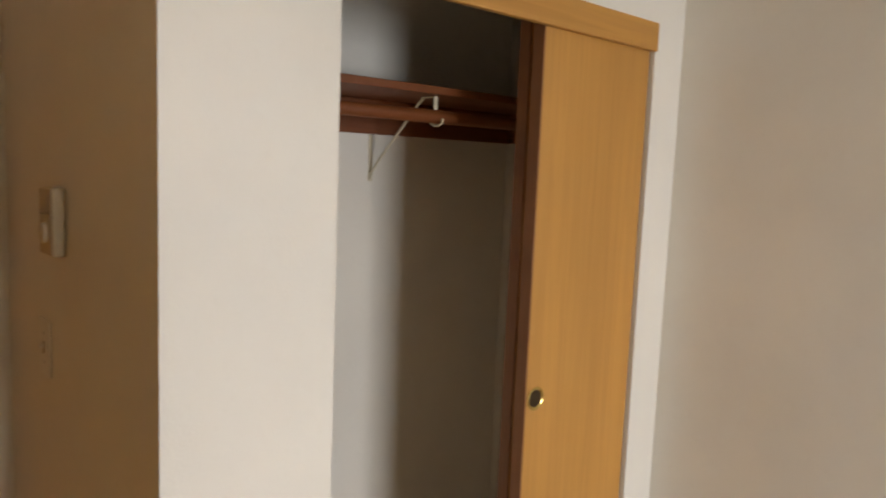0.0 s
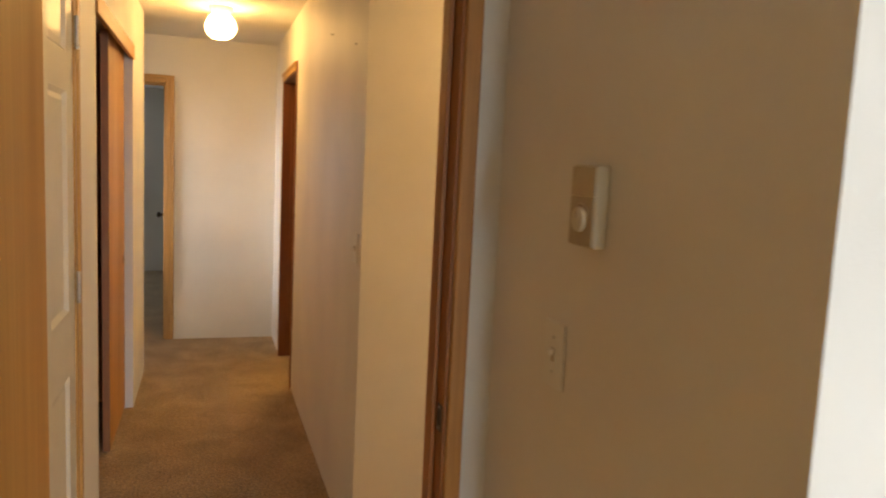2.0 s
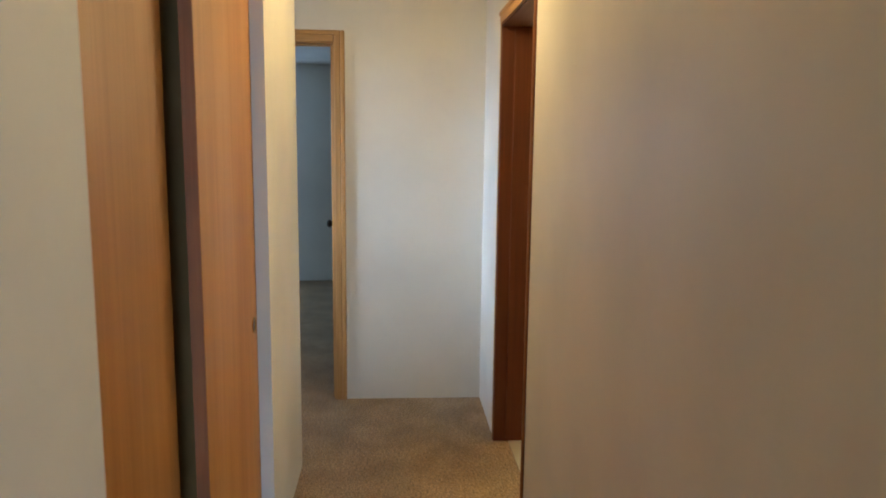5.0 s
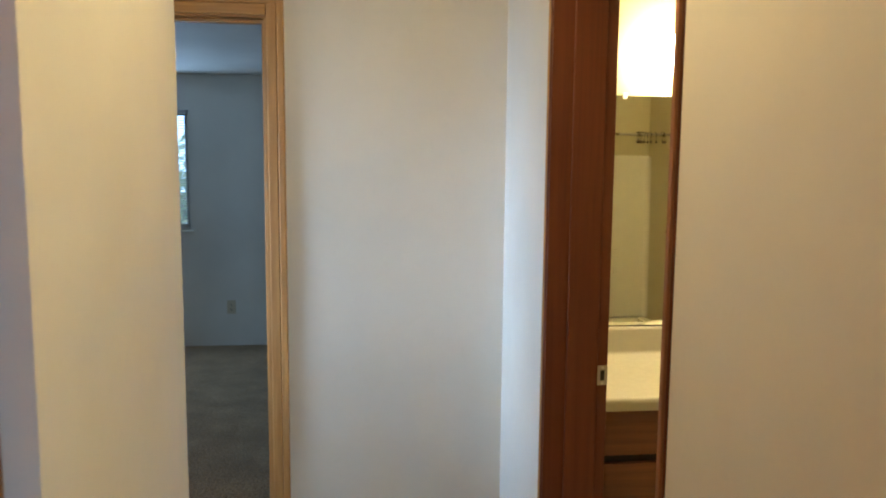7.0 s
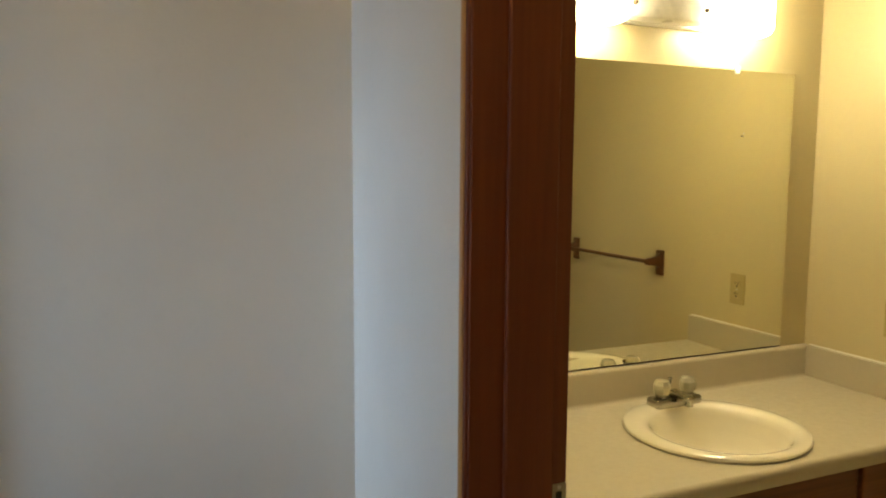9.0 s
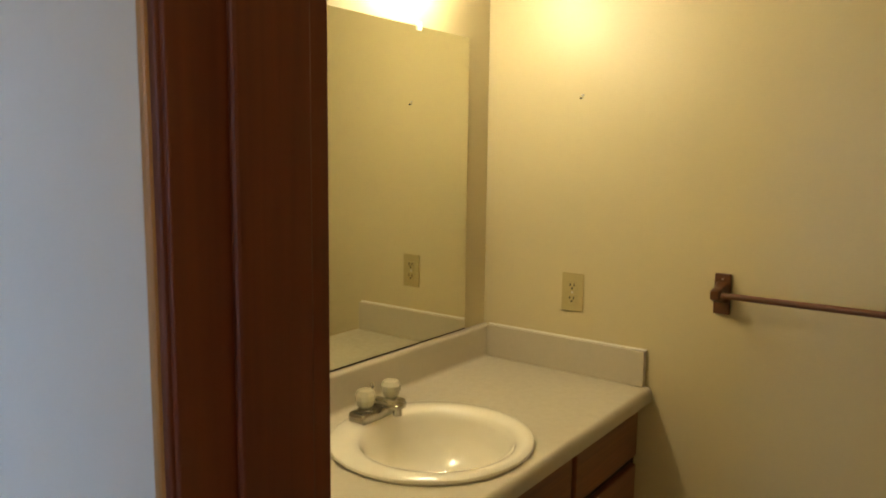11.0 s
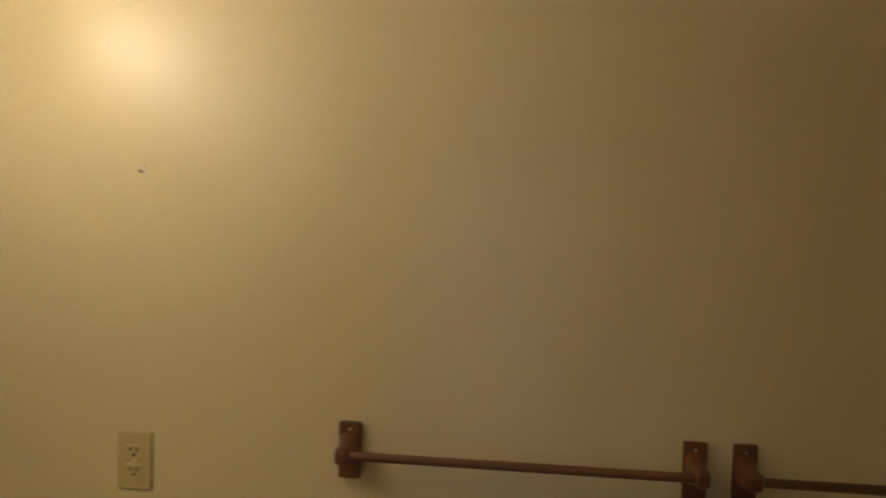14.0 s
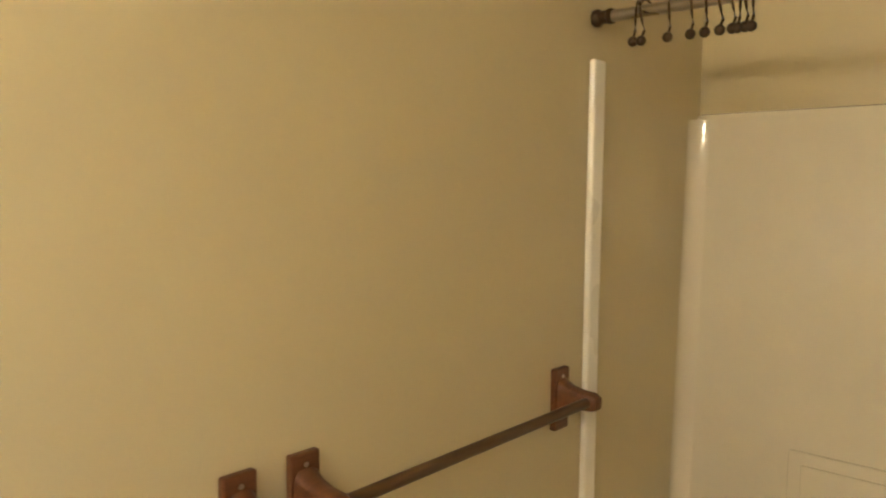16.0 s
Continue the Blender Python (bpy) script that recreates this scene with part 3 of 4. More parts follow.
dial = sub(ob, "dial", lathe([(0.0, -0.008), (0.015, -0.008), (0.0185, -0.006), (0.0195, 0.0)], Matrix.Translation((0.0137, TY, 1.434)) @ pose(0, 0, 0, 0, 90), 32), BEIGE, "ivory round dial", True)
b = box(0.0045, 0.0055, TY - 0.0015, TY + 0.0015, 1.435, 1.450)
bmesh.ops.translate(b, verts=b.verts, vec=-ob.location)
part("pointer", b, TAN, dial)
sub(ob, "scale_arc", sweep(bmesh.new(), [(0.0136, TY + 0.025 * math.cos(a), 1.434 + 0.025 * math.sin(a)) for a in [radians(v) for v in range(20, 161, 14)]], 0.0009, 6), BEIGE)


def light_switch(at, out, label):
    """A toggle switch plate on a wall; out: the way it faces, along x."""
    x, y, z = at
    ob = thing("light_switch", at, label, "light switch")
    x0, x1 = sorted((x + out * 0.0005, x + out * 0.006))
    sub(ob, "plate", box(x0, x1, y - 0.036, y + 0.036, z - 0.058, z + 0.058, bevel=0.0025), WHITE)
    x0, x1 = sorted((x + out * 0.0062, x + out * 0.0075))
    sub(ob, "slot", box(x0, x1, y - 0.005, y + 0.005, z - 0.012, z + 0.012), TAN)
    bm = box(-0.006, 0.006, -0.0032, 0.0032, -0.0045, 0.0045, bevel=0.0012)
    bmesh.ops.transform(bm, matrix=Matrix.Translation((x + out * 0.0105, y, z + 0.004)) @ pose(0, 0, 0, 0, 28 * out), verts=bm.verts)
    sub(ob, "toggle", bm, WHITE)
    for s in (-1, 1):
        p = Vector((x + out * 0.0058, y, z + s * 0.030))
        sub(ob, "screw", tube(bmesh.new(), p, p + Vector((out * 0.0012, 0, 0)), 0.0035, n=10), STEEL)
    return ob


light_switch((0.040, -0.905, 1.192), -1, "ivory toggle light switch below the thermostat")
light_switch((0.0, 0.677, 1.181), -1, "ivory toggle light switch at the corner of the hallway")

# ---- things: hall ----


def panel_door_leaf(x, y0, y1, z0, z1, t, cols, rows):
    """A moulded six-panel leaf that faces +x: grooved frame and raised field in each panel."""
    bm = bmesh.new()
    ys = [y0] + [v for c in cols for v in c] + [y1]
    zs = [z0] + [v for r in rows for v in r] + [z1]
    grid = [[bm.verts.new((x, yy, zz)) for zz in zs] for yy in ys]
    panels = []
    for i in range(len(ys) - 1):
        for j in range(len(zs) - 1):
            f = bm.faces.new((grid[i][j], grid[i + 1][j], grid[i + 1][j + 1], grid[i][j + 1]))
            if i % 2 and j % 2:
                panels.append(f)
    bmesh.ops.recalc_face_normals(bm, faces=bm.faces)
    if bm.faces[0].normal.x < 0:
        bmesh.ops.reverse_faces(bm, faces=bm.faces)
    edge = [e for e in bm.edges if e.is_boundary]
    for thick, depth in ((0.003, -0.002), (0.016, -0.010), (0.005, 0.0), (0.018, 0.004), (0.003, 0.0005)):
        bmesh.ops.inset_individual(bm, faces=panels, thickness=thick, depth=depth)
    ex = bmesh.ops.extrude_edge_only(bm, edges=edge)
    vs = [g for g in ex["geom"] if isinstance(g, bmesh.types.BMVert)]
    bmesh.ops.translate(bm, verts=vs, vec=(-t, 0, 0))
    bmesh.ops.contextual_create(bm, geom=[e for e in bm.edges if e.is_boundary])
    return bm


ob = thing("front_door", (XL - 0.02, 0.11, 0), "white six-panel entry door with brass knob, closed", "door")
sub(ob, "leaf", panel_door_leaf(XL - 0.002, -0.374, 0.552, 0.012, 2.058, 0.044, [(-0.262, 0.005), (0.180, 0.447)], [(0.22, 0.800), (1.003, 1.675), (1.790, 1.965)]), DOORWHITE)
m = Matrix.Translation((XL, -0.305, 0.982)) @ pose(0, 0, 0, 0, 90)
knob = sub(ob, "knob", lathe([(0.0, 0.071), (0.012, 0.071), (0.019, 0.068), (0.0245, 0.058), (0.0235, 0.049), (0.016, 0.037), (0.0125, 0.026), (0.013, 0.008)], m, 32), BRASS, "polished brass door knob", True)
b = lathe([(0.013, 0.010), (0.026, 0.009), (0.031, 0.004), (0.032, -0.001)], m, 32)
bmesh.ops.translate(b, verts=b.verts, vec=-ob.location)
part("rosette", b, BRASS, knob, "", True)
b = lathe([(0.0, 0.0722), (0.0065, 0.0722), (0.007, 0.0708)], m, 16)
bmesh.ops.translate(b, verts=b.verts, vec=-ob.location)
part("keyhole", b, DARK, knob)
m = Matrix.Translation((XL, -0.300, 1.132)) @ pose(0, 0, 0, 0, 90)
bolt = sub(ob, "deadbolt", lathe([(0.0, 0.024), (0.022, 0.024), (0.027, 0.020), (0.029, 0.010), (0.031, -0.001)], m, 32), BRASS, "aged brass deadbolt", True)
b = box(XL + 0.0242, XL + 0.038, -0.303, -0.297, 1.116, 1.148, bevel=0.0015)
bmesh.ops.translate(b, verts=b.verts, vec=-ob.location)
part("thumb_turn", b, BRASS, bolt)
for z in (0.22, 1.060, 1.86):
    bm = bmesh.new()
    for k in range(3):
        tube(bm, (XL + 0.012, 0.5535, z - 0.050 + 0.0345 * k), (XL + 0.012, 0.5535, z - 0.0165 + 0.0345 * k), 0.0075, n=14)
    hinge = sub(ob, "hinge", bm, NICKEL, "pale painted butt hinge", True)
    b = box(XL + 0.0042, XL + 0.0062, 0.556, 0.582, z - 0.05, z + 0.05, bevel=0.0006)
    bmesh.ops.translate(b, verts=b.verts, vec=-ob.location)
    part("hinge_leaf", b, NICKEL, hinge)

sliding_door("sliding_closet_door", (XL - 0.045, 1.815, 0.012), 0.696, 2.05, 0.034, "y", 0.635, 0.881, "oak veneer sliding closet door with a round dark pull", "hallway closet doors")
sliding_door("sliding_closet_door", (XL - 0.110, 1.063, 0.012), 0.722, 2.05, 0.034, "y", 0.040, 0.881, "oak veneer sliding closet door set behind the other", "hallway closet doors")
bm = box(XL - 0.010, XL + 0.010, 1.056, 2.512, 2.010, 2.086, bevel=0.003)
tagged(part("closet_valance", bm, OAKY), "oak board across the top of the hallway closet", "trim", kind="structure")

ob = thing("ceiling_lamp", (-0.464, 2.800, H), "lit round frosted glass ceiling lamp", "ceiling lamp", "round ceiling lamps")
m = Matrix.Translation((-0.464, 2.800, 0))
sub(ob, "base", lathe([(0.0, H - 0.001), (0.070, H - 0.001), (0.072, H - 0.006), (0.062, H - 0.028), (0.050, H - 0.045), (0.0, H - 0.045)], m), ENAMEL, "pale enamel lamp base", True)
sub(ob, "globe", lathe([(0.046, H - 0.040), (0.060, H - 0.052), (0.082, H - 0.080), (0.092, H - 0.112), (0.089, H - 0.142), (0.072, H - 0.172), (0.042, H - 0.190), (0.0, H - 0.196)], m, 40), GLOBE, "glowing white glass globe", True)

# Unseen second lamp, added in the entry to brighten its wall.
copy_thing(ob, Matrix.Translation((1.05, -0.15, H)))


def wall_nail(x, y, z, room="hallway", r=0.0048):
    ob = thing("wall_nail", (x, y, z), "small dark metal nail stuck in the painted %s wall" % room, "nail", "nails in the walls")
    sub(ob, "shank", tube(bmesh.new(), (x + 0.0005, y, z), (x - 0.010, y, z), 0.0016, n=8), STEEL)
    sub(ob, "nail_head", tube(bmesh.new(), (x - 0.010, y, z), (x - 0.0118, y, z), r, n=10), DARK)


wall_nail(0.0, 0.768, 1.942)
wall_nail(0.0, 1.352, 2.064)
wall_nail(BX, 3.966, 1.623, "bathroom", 0.0032)

# bedroom door, standing open into the bedroom
ob = thing("bedroom_door", (-0.837, YE + 0.13, 0), "flush brown wooden bedroom door standing open", "door")
AJAR = Matrix.Translation((-0.854, YE + 0.124, 0)) @ pose(0, 0, 0, 0, 0, 4.5) @ Matrix.Translation((0.854, -YE - 0.124, 0))
bm = box(-0.845, -0.81, YE + 0.127, YE + 0.885, 0.012, 2.025, bevel=0.002)
bmesh.ops.transform(bm, matrix=AJAR, verts=bm.verts)
sub(ob, "leaf", bm, LEAFWOOD)
m = AJAR @ Matrix.Translation((-0.845, YE + 0.82, 0.945)) @ pose(0, 0, 0, 0, -90)
knob = sub(ob, "knob", lathe([(0.0, 0.062), (0.014, 0.061), (0.024, 0.054), (0.027, 0.044), (0.022, 0.034), (0.012, 0.027), (0.011, 0.008), (0.028, 0.007), (0.031, 0.0)], m, 28), BRONZE, "dark bronze door knob", True)
for z in (0.24, 1.03, 1.80):
    bm = bmesh.new()
    for k in range(3):
        tube(bm, (-0.854, YE + 0.124, z - 0.045 + 0.031 * k), (-0.854, YE + 0.124, z - 0.015 + 0.031 * k), 0.006, n=12)
    bx(bm, -0.854, -0.8522, YE + 0.085, YE + 0.119, z - 0.045, z + 0.045)
    sub(ob, "hinge", bm, BRASS, "brass butt hinge")

# ---- things: bathroom ----
ZC = 0.808      # worktop
YF = 3.715      # worktop front


def vanity():
    ob = thing("vanity_cabinet", (0.9, 4.25, 0), "dark brown wooden bathroom vanity with flat fronts", "cabinet")
    sub(ob, "body", box(JW + 0.006, BX - 0.002, YF + 0.063, YM - 0.002, 0.09, 0.64), CABINET)
    sub(ob, "face_frame", box(JW + 0.006, BX - 0.002, YF + 0.045, YF + 0.0625, 0.09, ZC - 0.041), CABINET)
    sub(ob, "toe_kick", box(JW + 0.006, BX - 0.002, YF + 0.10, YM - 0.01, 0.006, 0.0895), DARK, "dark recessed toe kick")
    edges = [0.235, 0.668, 1.188, BX - 0.020]
    for x0, x1 in zip(edges, edges[1:]):
        sub(ob, "drawer_front", box(x0 + 0.010, x1 - 0.010, YF + 0.026, YF + 0.0445, 0.612, 0.766, bevel=0.004), CABINET)
        sub(ob, "cabinet_door", box(x0 + 0.010, x1 - 0.010, YF + 0.026, YF + 0.0445, 0.12, 0.586, bevel=0.004), CABINET)
    # Thin near-black sheet that paints the shade seen between the fronts.
    sub(ob, "gap_shade_sheet", box(JW + 0.01, BX - 0.006, YF + 0.0445, YF + 0.0449, 0.11, 0.766), DARK, "near-black sheet painting the shade in the gaps between the fronts")


vanity()


def rounded_slab(x0, x1, profile):
    """A worktop section (y, z) run along x."""
    bm = bmesh.new()
    a = [bm.verts.new((x0, y, z)) for y, z in profile]
    b = [bm.verts.new((x1, y, z)) for y, z in profile]
    n = len(profile)
    for k in range(n):
        bm.faces.new((a[k], a[(k + 1) % n], b[(k + 1) % n], b[k]))
    bm.faces.new(a[::-1])
    bm.faces.new(b)
    bmesh.ops.recalc_face_normals(bm, faces=bm.faces)
    return bm


SX, SY = 0.925, 3.974      # sink
ob = thing("vanity_worktop", (0.9, 4.25, ZC - 0.04), "grey-cream speckled laminate worktop with backsplash", "worktop")
nose = [(YF + 0.015 - 0.015 * math.cos(a), ZC - 0.018 + 0.018 * math.sin(a)) for a in [radians(v) for v in (0, 25, 50, 75, 90)]]
cove = [(YM - 0.024 - 0.012 + 0.012 * math.sin(a), ZC + 0.012 - 0.012 * math.cos(a)) for a in [radians(v) for v in (0, 30, 60, 90)]]
top = [(YM - 0.022 + 0.012 - 0.012 * math.cos(a), ZC + 0.092 + 0.012 * math.sin(a)) for a in [radians(v) for v in (0, 30, 60, 90)]]
slab = rounded_slab(JW + 0.005, BX - 0.001, [(YF, ZC - 0.040)] + nose + cove + top + [(YM - 0.001, ZC + 0.104), (YM - 0.001, ZC - 0.040)])
top_ob = sub(ob, "top", slab, LAMINATE, "", True)
sub(ob, "side_splash", box(BX - 0.020, BX - 0.0012, YF + 0.022, YM - 0.024, ZC + 0.0005, ZC + 0.104, bevel=0.002), LAMINATE)
sub(ob, "caulk_line", box(BX - 0.005, BX - 0.0011, YF + 0.022, YM - 0.024, ZC + 0.1042, ZC + 0.108), WHITE, "pale caulk bead")
# basin cut-out
cut = lathe([(0.0, 0.1), (0.19, 0.1), (0.19, -0.1), (0.0, -0.1)], Matrix.Translation((SX, SY, ZC)), 48, 1.12, 0.95)
cutter = part("cutter", cut, LAMINATE)
cutter.location = -ob.location
bm2 = bmesh.new()
mod = top_ob.modifiers.new("hole", "BOOLEAN")
cutter.location = (0, 0, 0)
mod.object, mod.operation, mod.solver = cutter, "DIFFERENCE", "EXACT"
bpy.context.view_layer.update()
dg = bpy.context.evaluated_depsgraph_get()
cutme = bpy.data.meshes.new_from_object(top_ob.evaluated_get(dg))
top_ob.modifiers.remove(mod)
top_ob.data = cutme
bpy.data.objects.remove(cutter)
bm2.free()

ob = thing("sink", (SX, SY, ZC), "oval cream porcelain drop-in sink", "sink")
prof = [(0.236, 0.0005), (0.240, 0.006), (0.238, 0.011), (0.230, 0.015), (0.205, 0.017), (0.188, 0.014), (0.180, 0.006), (0.172, -0.010), (0.160, -0.045), (0.135, -0.085), (0.095, -0.115), (0.045, -0.128), (0.022, -0.130)]
bm = lathe(prof, Matrix.Translation((SX, SY, ZC)), 64, 1.0, 0.97)
for v in bm.verts:      # the bowl sits forward of the rim, leaving a deck for the tap
    r = math.hypot((v.co.x - SX), (v.co.y - SY) / 0.97)
    if r < 0.206:
        v.co.y -= 0.018
sub(ob, "bowl", bm, PORCELAIN, "", True)
sub(ob, "drain", lathe([(0.0, -0.1285), (0.014, -0.1285), (0.021, -0.127), (0.023, -0.1295)], Matrix.Translation((SX, SY - 0.018, ZC)), 24), CHROME, "chrome drain", True)
for s in (-1, 1):
    sub(ob, "overflow_hole", lathe([(0.0, 0.0), (0.005, 0.0), (0.0055, -0.002)], Matrix.Translation((SX + s * 0.011, SY - 0.018 - 0.1385, ZC - 0.040)) @ pose(0, 0, 0, -68), 12), DARK)

ob = thing("faucet", (SX + 0.022, SY + 0.178, ZC + 0.015), "chrome two-handle faucet with clear knobs", "faucet")
fx, fy, fz = SX + 0.022, SY + 0.182, ZC + 0.0165
sub(ob, "base", box(fx - 0.082, fx + 0.082, fy - 0.026, fy + 0.026, fz - 0.006, fz + 0.024, bevel=0.009), CHROME, "", True)
bm = bmesh.new()
bx(bm, fx - 0.017, fx + 0.017, fy - 0.074, fy + 0.016, fz + 0.0245, fz + 0.041, 0.007)
tube(bm, (fx, fy - 0.061, fz + 0.028), (fx, fy - 0.061, fz + 0.010), 0.011, n=16)
sub(ob, "spout", bm, CHROME, "", True)
for s in (-1, 1):
    m = Matrix.Translation((fx + s * 0.047, fy, fz + 0.0235))
    stem = sub(ob, "handle", lathe([(0.012, 0.0), (0.013, 0.006), (0.021, 0.012), (0.025, 0.026), (0.025, 0.038), (0.019, 0.049), (0.0, 0.051)], m, 9), CLEARKNOB, "faceted clear acrylic handle")
    b = lathe([(0.018, 0.0), (0.018, 0.004), (0.010, 0.006), (0.009, 0.030), (0.0, 0.030)], m, 20)
    bmesh.ops.translate(b, verts=b.verts, vec=-ob.location)
    part("collar", b, CHROME, stem, "", True)
sub(ob, "lift_rod", lathe([(0.0028, 0.0), (0.0028, 0.040), (0.005, 0.043), (0.006, 0.049), (0.0, 0.052)], Matrix.Translation((fx, fy + 0.020, fz + 0.022)), 12), CHROME, "", True)

ob = thing("mirror", (1.05, YM, ZC + 0.106), "large frameless wall mirror held by clear clips", "mirror")
MX0, MX1, MZ0, MZ1 = 0.26, 1.499, ZC + 0.110, 1.803
sub(ob, "glass", box(MX0, MX1, YM - 0.0065, YM - 0.0062, MZ0, MZ1), MIRROR)
sub(ob, "backing", box(MX0, MX1, YM - 0.0060, YM - 0.0005, MZ0, MZ1), MIRROREDGE, "dark mirror edge")
sub(ob, "bottom_channel", box(MX0, MX1, YM - 0.008, YM - 0.0005, MZ0 - 0.004, MZ0 - 0.0003, bevel=0.001), BRONZE, "thin dark lower channel")
for x in (0.474, 1.256):
    bm = box(x - 0.009, x + 0.009, YM - 0.011, YM - 0.0067, MZ1 - 0.012, MZ1 + 0.012, bevel=0.002)
    bx(bm, x - 0.009, x + 0.009, YM - 0.0067, YM - 0.0005, MZ1 + 0.0005, MZ1 + 0.012, 0.001)
    clip = sub(ob, "clip", bm, CLEARCLIP, "clear plastic clip")
    b = tube(bmesh.new(), (x, YM - 0.0112, MZ1 + 0.006), (x, YM - 0.0128, MZ1 + 0.006), 0.0035, n=10)
    bmesh.ops.translate(b, verts=b.verts, vec=-ob.location)
    part("screw", b, STEEL, clip)

ob = thing("vanity_light", (0.92, YM, 1.95), "lit wall light with white glass shades over the mirror", "wall light")
LZ = 1.952
sub(ob, "backplate", box(0.62, 1.22, YM - 0.028, YM - 0.0008, LZ - 0.046, LZ + 0.046, bevel=0.005), ENAMEL, "", True)
sub(ob, "centre_cover", box(0.772, 1.072, YM - 0.090, YM - 0.0285, LZ - 0.042, LZ + 0.042, bevel=0.010), ENAMEL, "", True)
for x0, x1 in ((0.555, 0.7715), (1.0725, 1.290)):
    sub(ob, "shade", box(x0, x1, YM - 0.124, YM - 0.030, LZ - 0.066, LZ + 0.066, bevel=0.030), SHADE, "glowing white glass shade", True)
for x in (0.797, 1.047):
    sub(ob, "finial", lathe([(0.0, 0.012), (0.004, 0.011), (0.0062, 0.006), (0.0062, 0.0)], Matrix.Translation((x, YM - 0.0895, LZ - 0.006)) @ pose(0, 0, 0, 90), 14), BRONZE, "small dark finial", True)


def outlet(at, way, label, material):
    """A duplex outlet on a wall; way: 'x-' or 'y-', the side it faces."""
    x, y, z = at
    ob = thing("wall_outlet", at, label, "outlet")

    def slab(u0, u1, d0, d1, z0, z1, bevel=0.0):
        if way == "x-":
            return box(x - d1, x - d0, y + u0, y + u1, z + z0, z + z1, bevel=bevel)
        return box(x + u0, x + u1, y - d1, y - d0, z + z0, z + z1, bevel=bevel)
    sub(ob, "plate", slab(-0.0355, 0.0355, 0.0005, 0.006, -0.0575, 0.0575, 0.0025), material)
    for s in (-1, 1):
        soc = sub(ob, "socket", slab(-0.0165, 0.0165, 0.0055, 0.0085, s * 0.0195 - 0.0135, s * 0.0195 + 0.0135, 0.003), material)
        for u, w, h, dz in ((-0.0065, 0.0034, 0.0095, 0.0035), (0.0065, 0.0034, 0.008, 0.0035), (0, 0.006, 0.006, -0.007)):
            b = slab(u - w / 2, u + w / 2, 0.0084, 0.0089, s * 0.0195 + dz - h / 2, s * 0.0195 + dz + h / 2)
            bmesh.ops.translate(b, verts=b.verts, vec=-ob.location)
            part("slot", b, DARK, soc)
    sub(ob, "screw", slab(-0.003, 0.003, 0.0058, 0.0068, -0.003, 0.003, 0.001), STEEL)


outlet((BX, 3.973, 1.0525), "x-", "yellowed ivory duplex wall outlet above the worktop", OUTLETIVORY)
outlet((-1.61, 7.86, 0.333), "y-", "beige duplex outlet low on the bedroom wall", BEIGE)

ob = thing("wall_screw", (BX, 3.965, 1.632), "small dark metal screw sticking out of the wall", "screw")
sub(ob, "anchor", lathe([(0.0, 0.004), (0.004, 0.0035), (0.0055, 0.001), (0.006, 0.0)], Matrix.Translation((BX - 0.0003, 3.965, 1.632)) @ pose(0, 0, 0, 0, -90) @ Matrix.Scale(0.7, 4), 14), STEEL, "", True)


def towel_bar(ya, yb, label, rod):
    z, xb = 1.109, BX - 0.066
    ob = thing("towel_bar", (BX, (ya + yb) / 2, z), label, "towel bar", "wooden towel bars")
    sub(ob, "bar", tube(bmesh.new(), (xb, min(ya, yb) + 0.004, z), (xb, max(ya, yb) - 0.004, z), 0.0085, n=20), rod, "", True)
    for y in (ya, yb):
        plate = sub(ob, "mounting_plate", box(BX - 0.013, BX - 0.0006, y - 0.021, y + 0.021, z - 0.060, z + 0.048, bevel=0.003), TOWELWOOD)
        bm = bmesh.new()
        rings = []
        for d, hw, hh in ((0.0132, 0.019, 0.030), (0.030, 0.016, 0.021), (0.052, 0.014, 0.0165), (0.074, 0.0135, 0.0155), (0.083, 0.010, 0.011)):
            rings.append([bm.verts.new((BX - d, y + hw * math.copysign(abs(math.cos(a)) ** 0.6, math.cos(a)), z + hh * math.copysign(abs(math.sin(a)) ** 0.6, math.sin(a)))) for a in [2 * math.pi * k / 16 for k in range(16)]])
        for p, q in zip(rings, rings[1:]):
            for k in range(16):
                bm.faces.new((p[k], p[(k + 1) % 16], q[(k + 1) % 16], q[k]))
        bm.faces.new(rings[0][::-1])
        bm.faces.new(rings[-1])
        bmesh.ops.recalc_face_normals(bm, faces=bm.faces)
        sub(ob, "post", bm, TOWELWOOD, "tapered wooden post", True)
        b = tube(bmesh.new(), (BX - 0.0128, y, z + 0.034), (BX - 0.0140, y, z + 0.034), 0.0032, n=12)
        bmesh.ops.translate(b, verts=b.verts, vec=-ob.location)
        part("screw", b, NICKEL, plate)


towel_bar(3.538, 2.902, "longer brown wooden towel bar beside the worktop", TOWELWOOD)
towel_bar(2.815, 2.266, "shorter dark wooden towel bar beside the tub", TOWELBAR)

# tub, surround, curtain rod
YTF = 2.17      # tub front
ob = thing("bathtub", ((JW + BX) / 2, 1.93, 0.006), "cream acrylic bathtub along the back wall", "bathtub")
bm = bmesh.new()
x0, x1, y0, y1, zt = JW + 0.006, BX - 0.002, YT + 0.004, YTF, 0.42
outer = bx(bm, x0, x1, y0, y1, 0.0065, zt)
topf = max(bm.faces, key=lambda f: f.calc_center_median().z)
bmesh.ops.inset_individual(bm, faces=[topf], thickness=0.07, depth=0.0)
bmesh.ops.inset_individual(bm, faces=[topf], thickness=0.03, depth=-0.06)
bmesh.ops.inset_individual(bm, faces=[topf], thickness=0.06, depth=-0.24)
bmesh.ops.bevel(bm, geom=[e for e in bm.edges if e.calc_length() > 0.1], offset=0.015, segments=3, affect="EDGES")
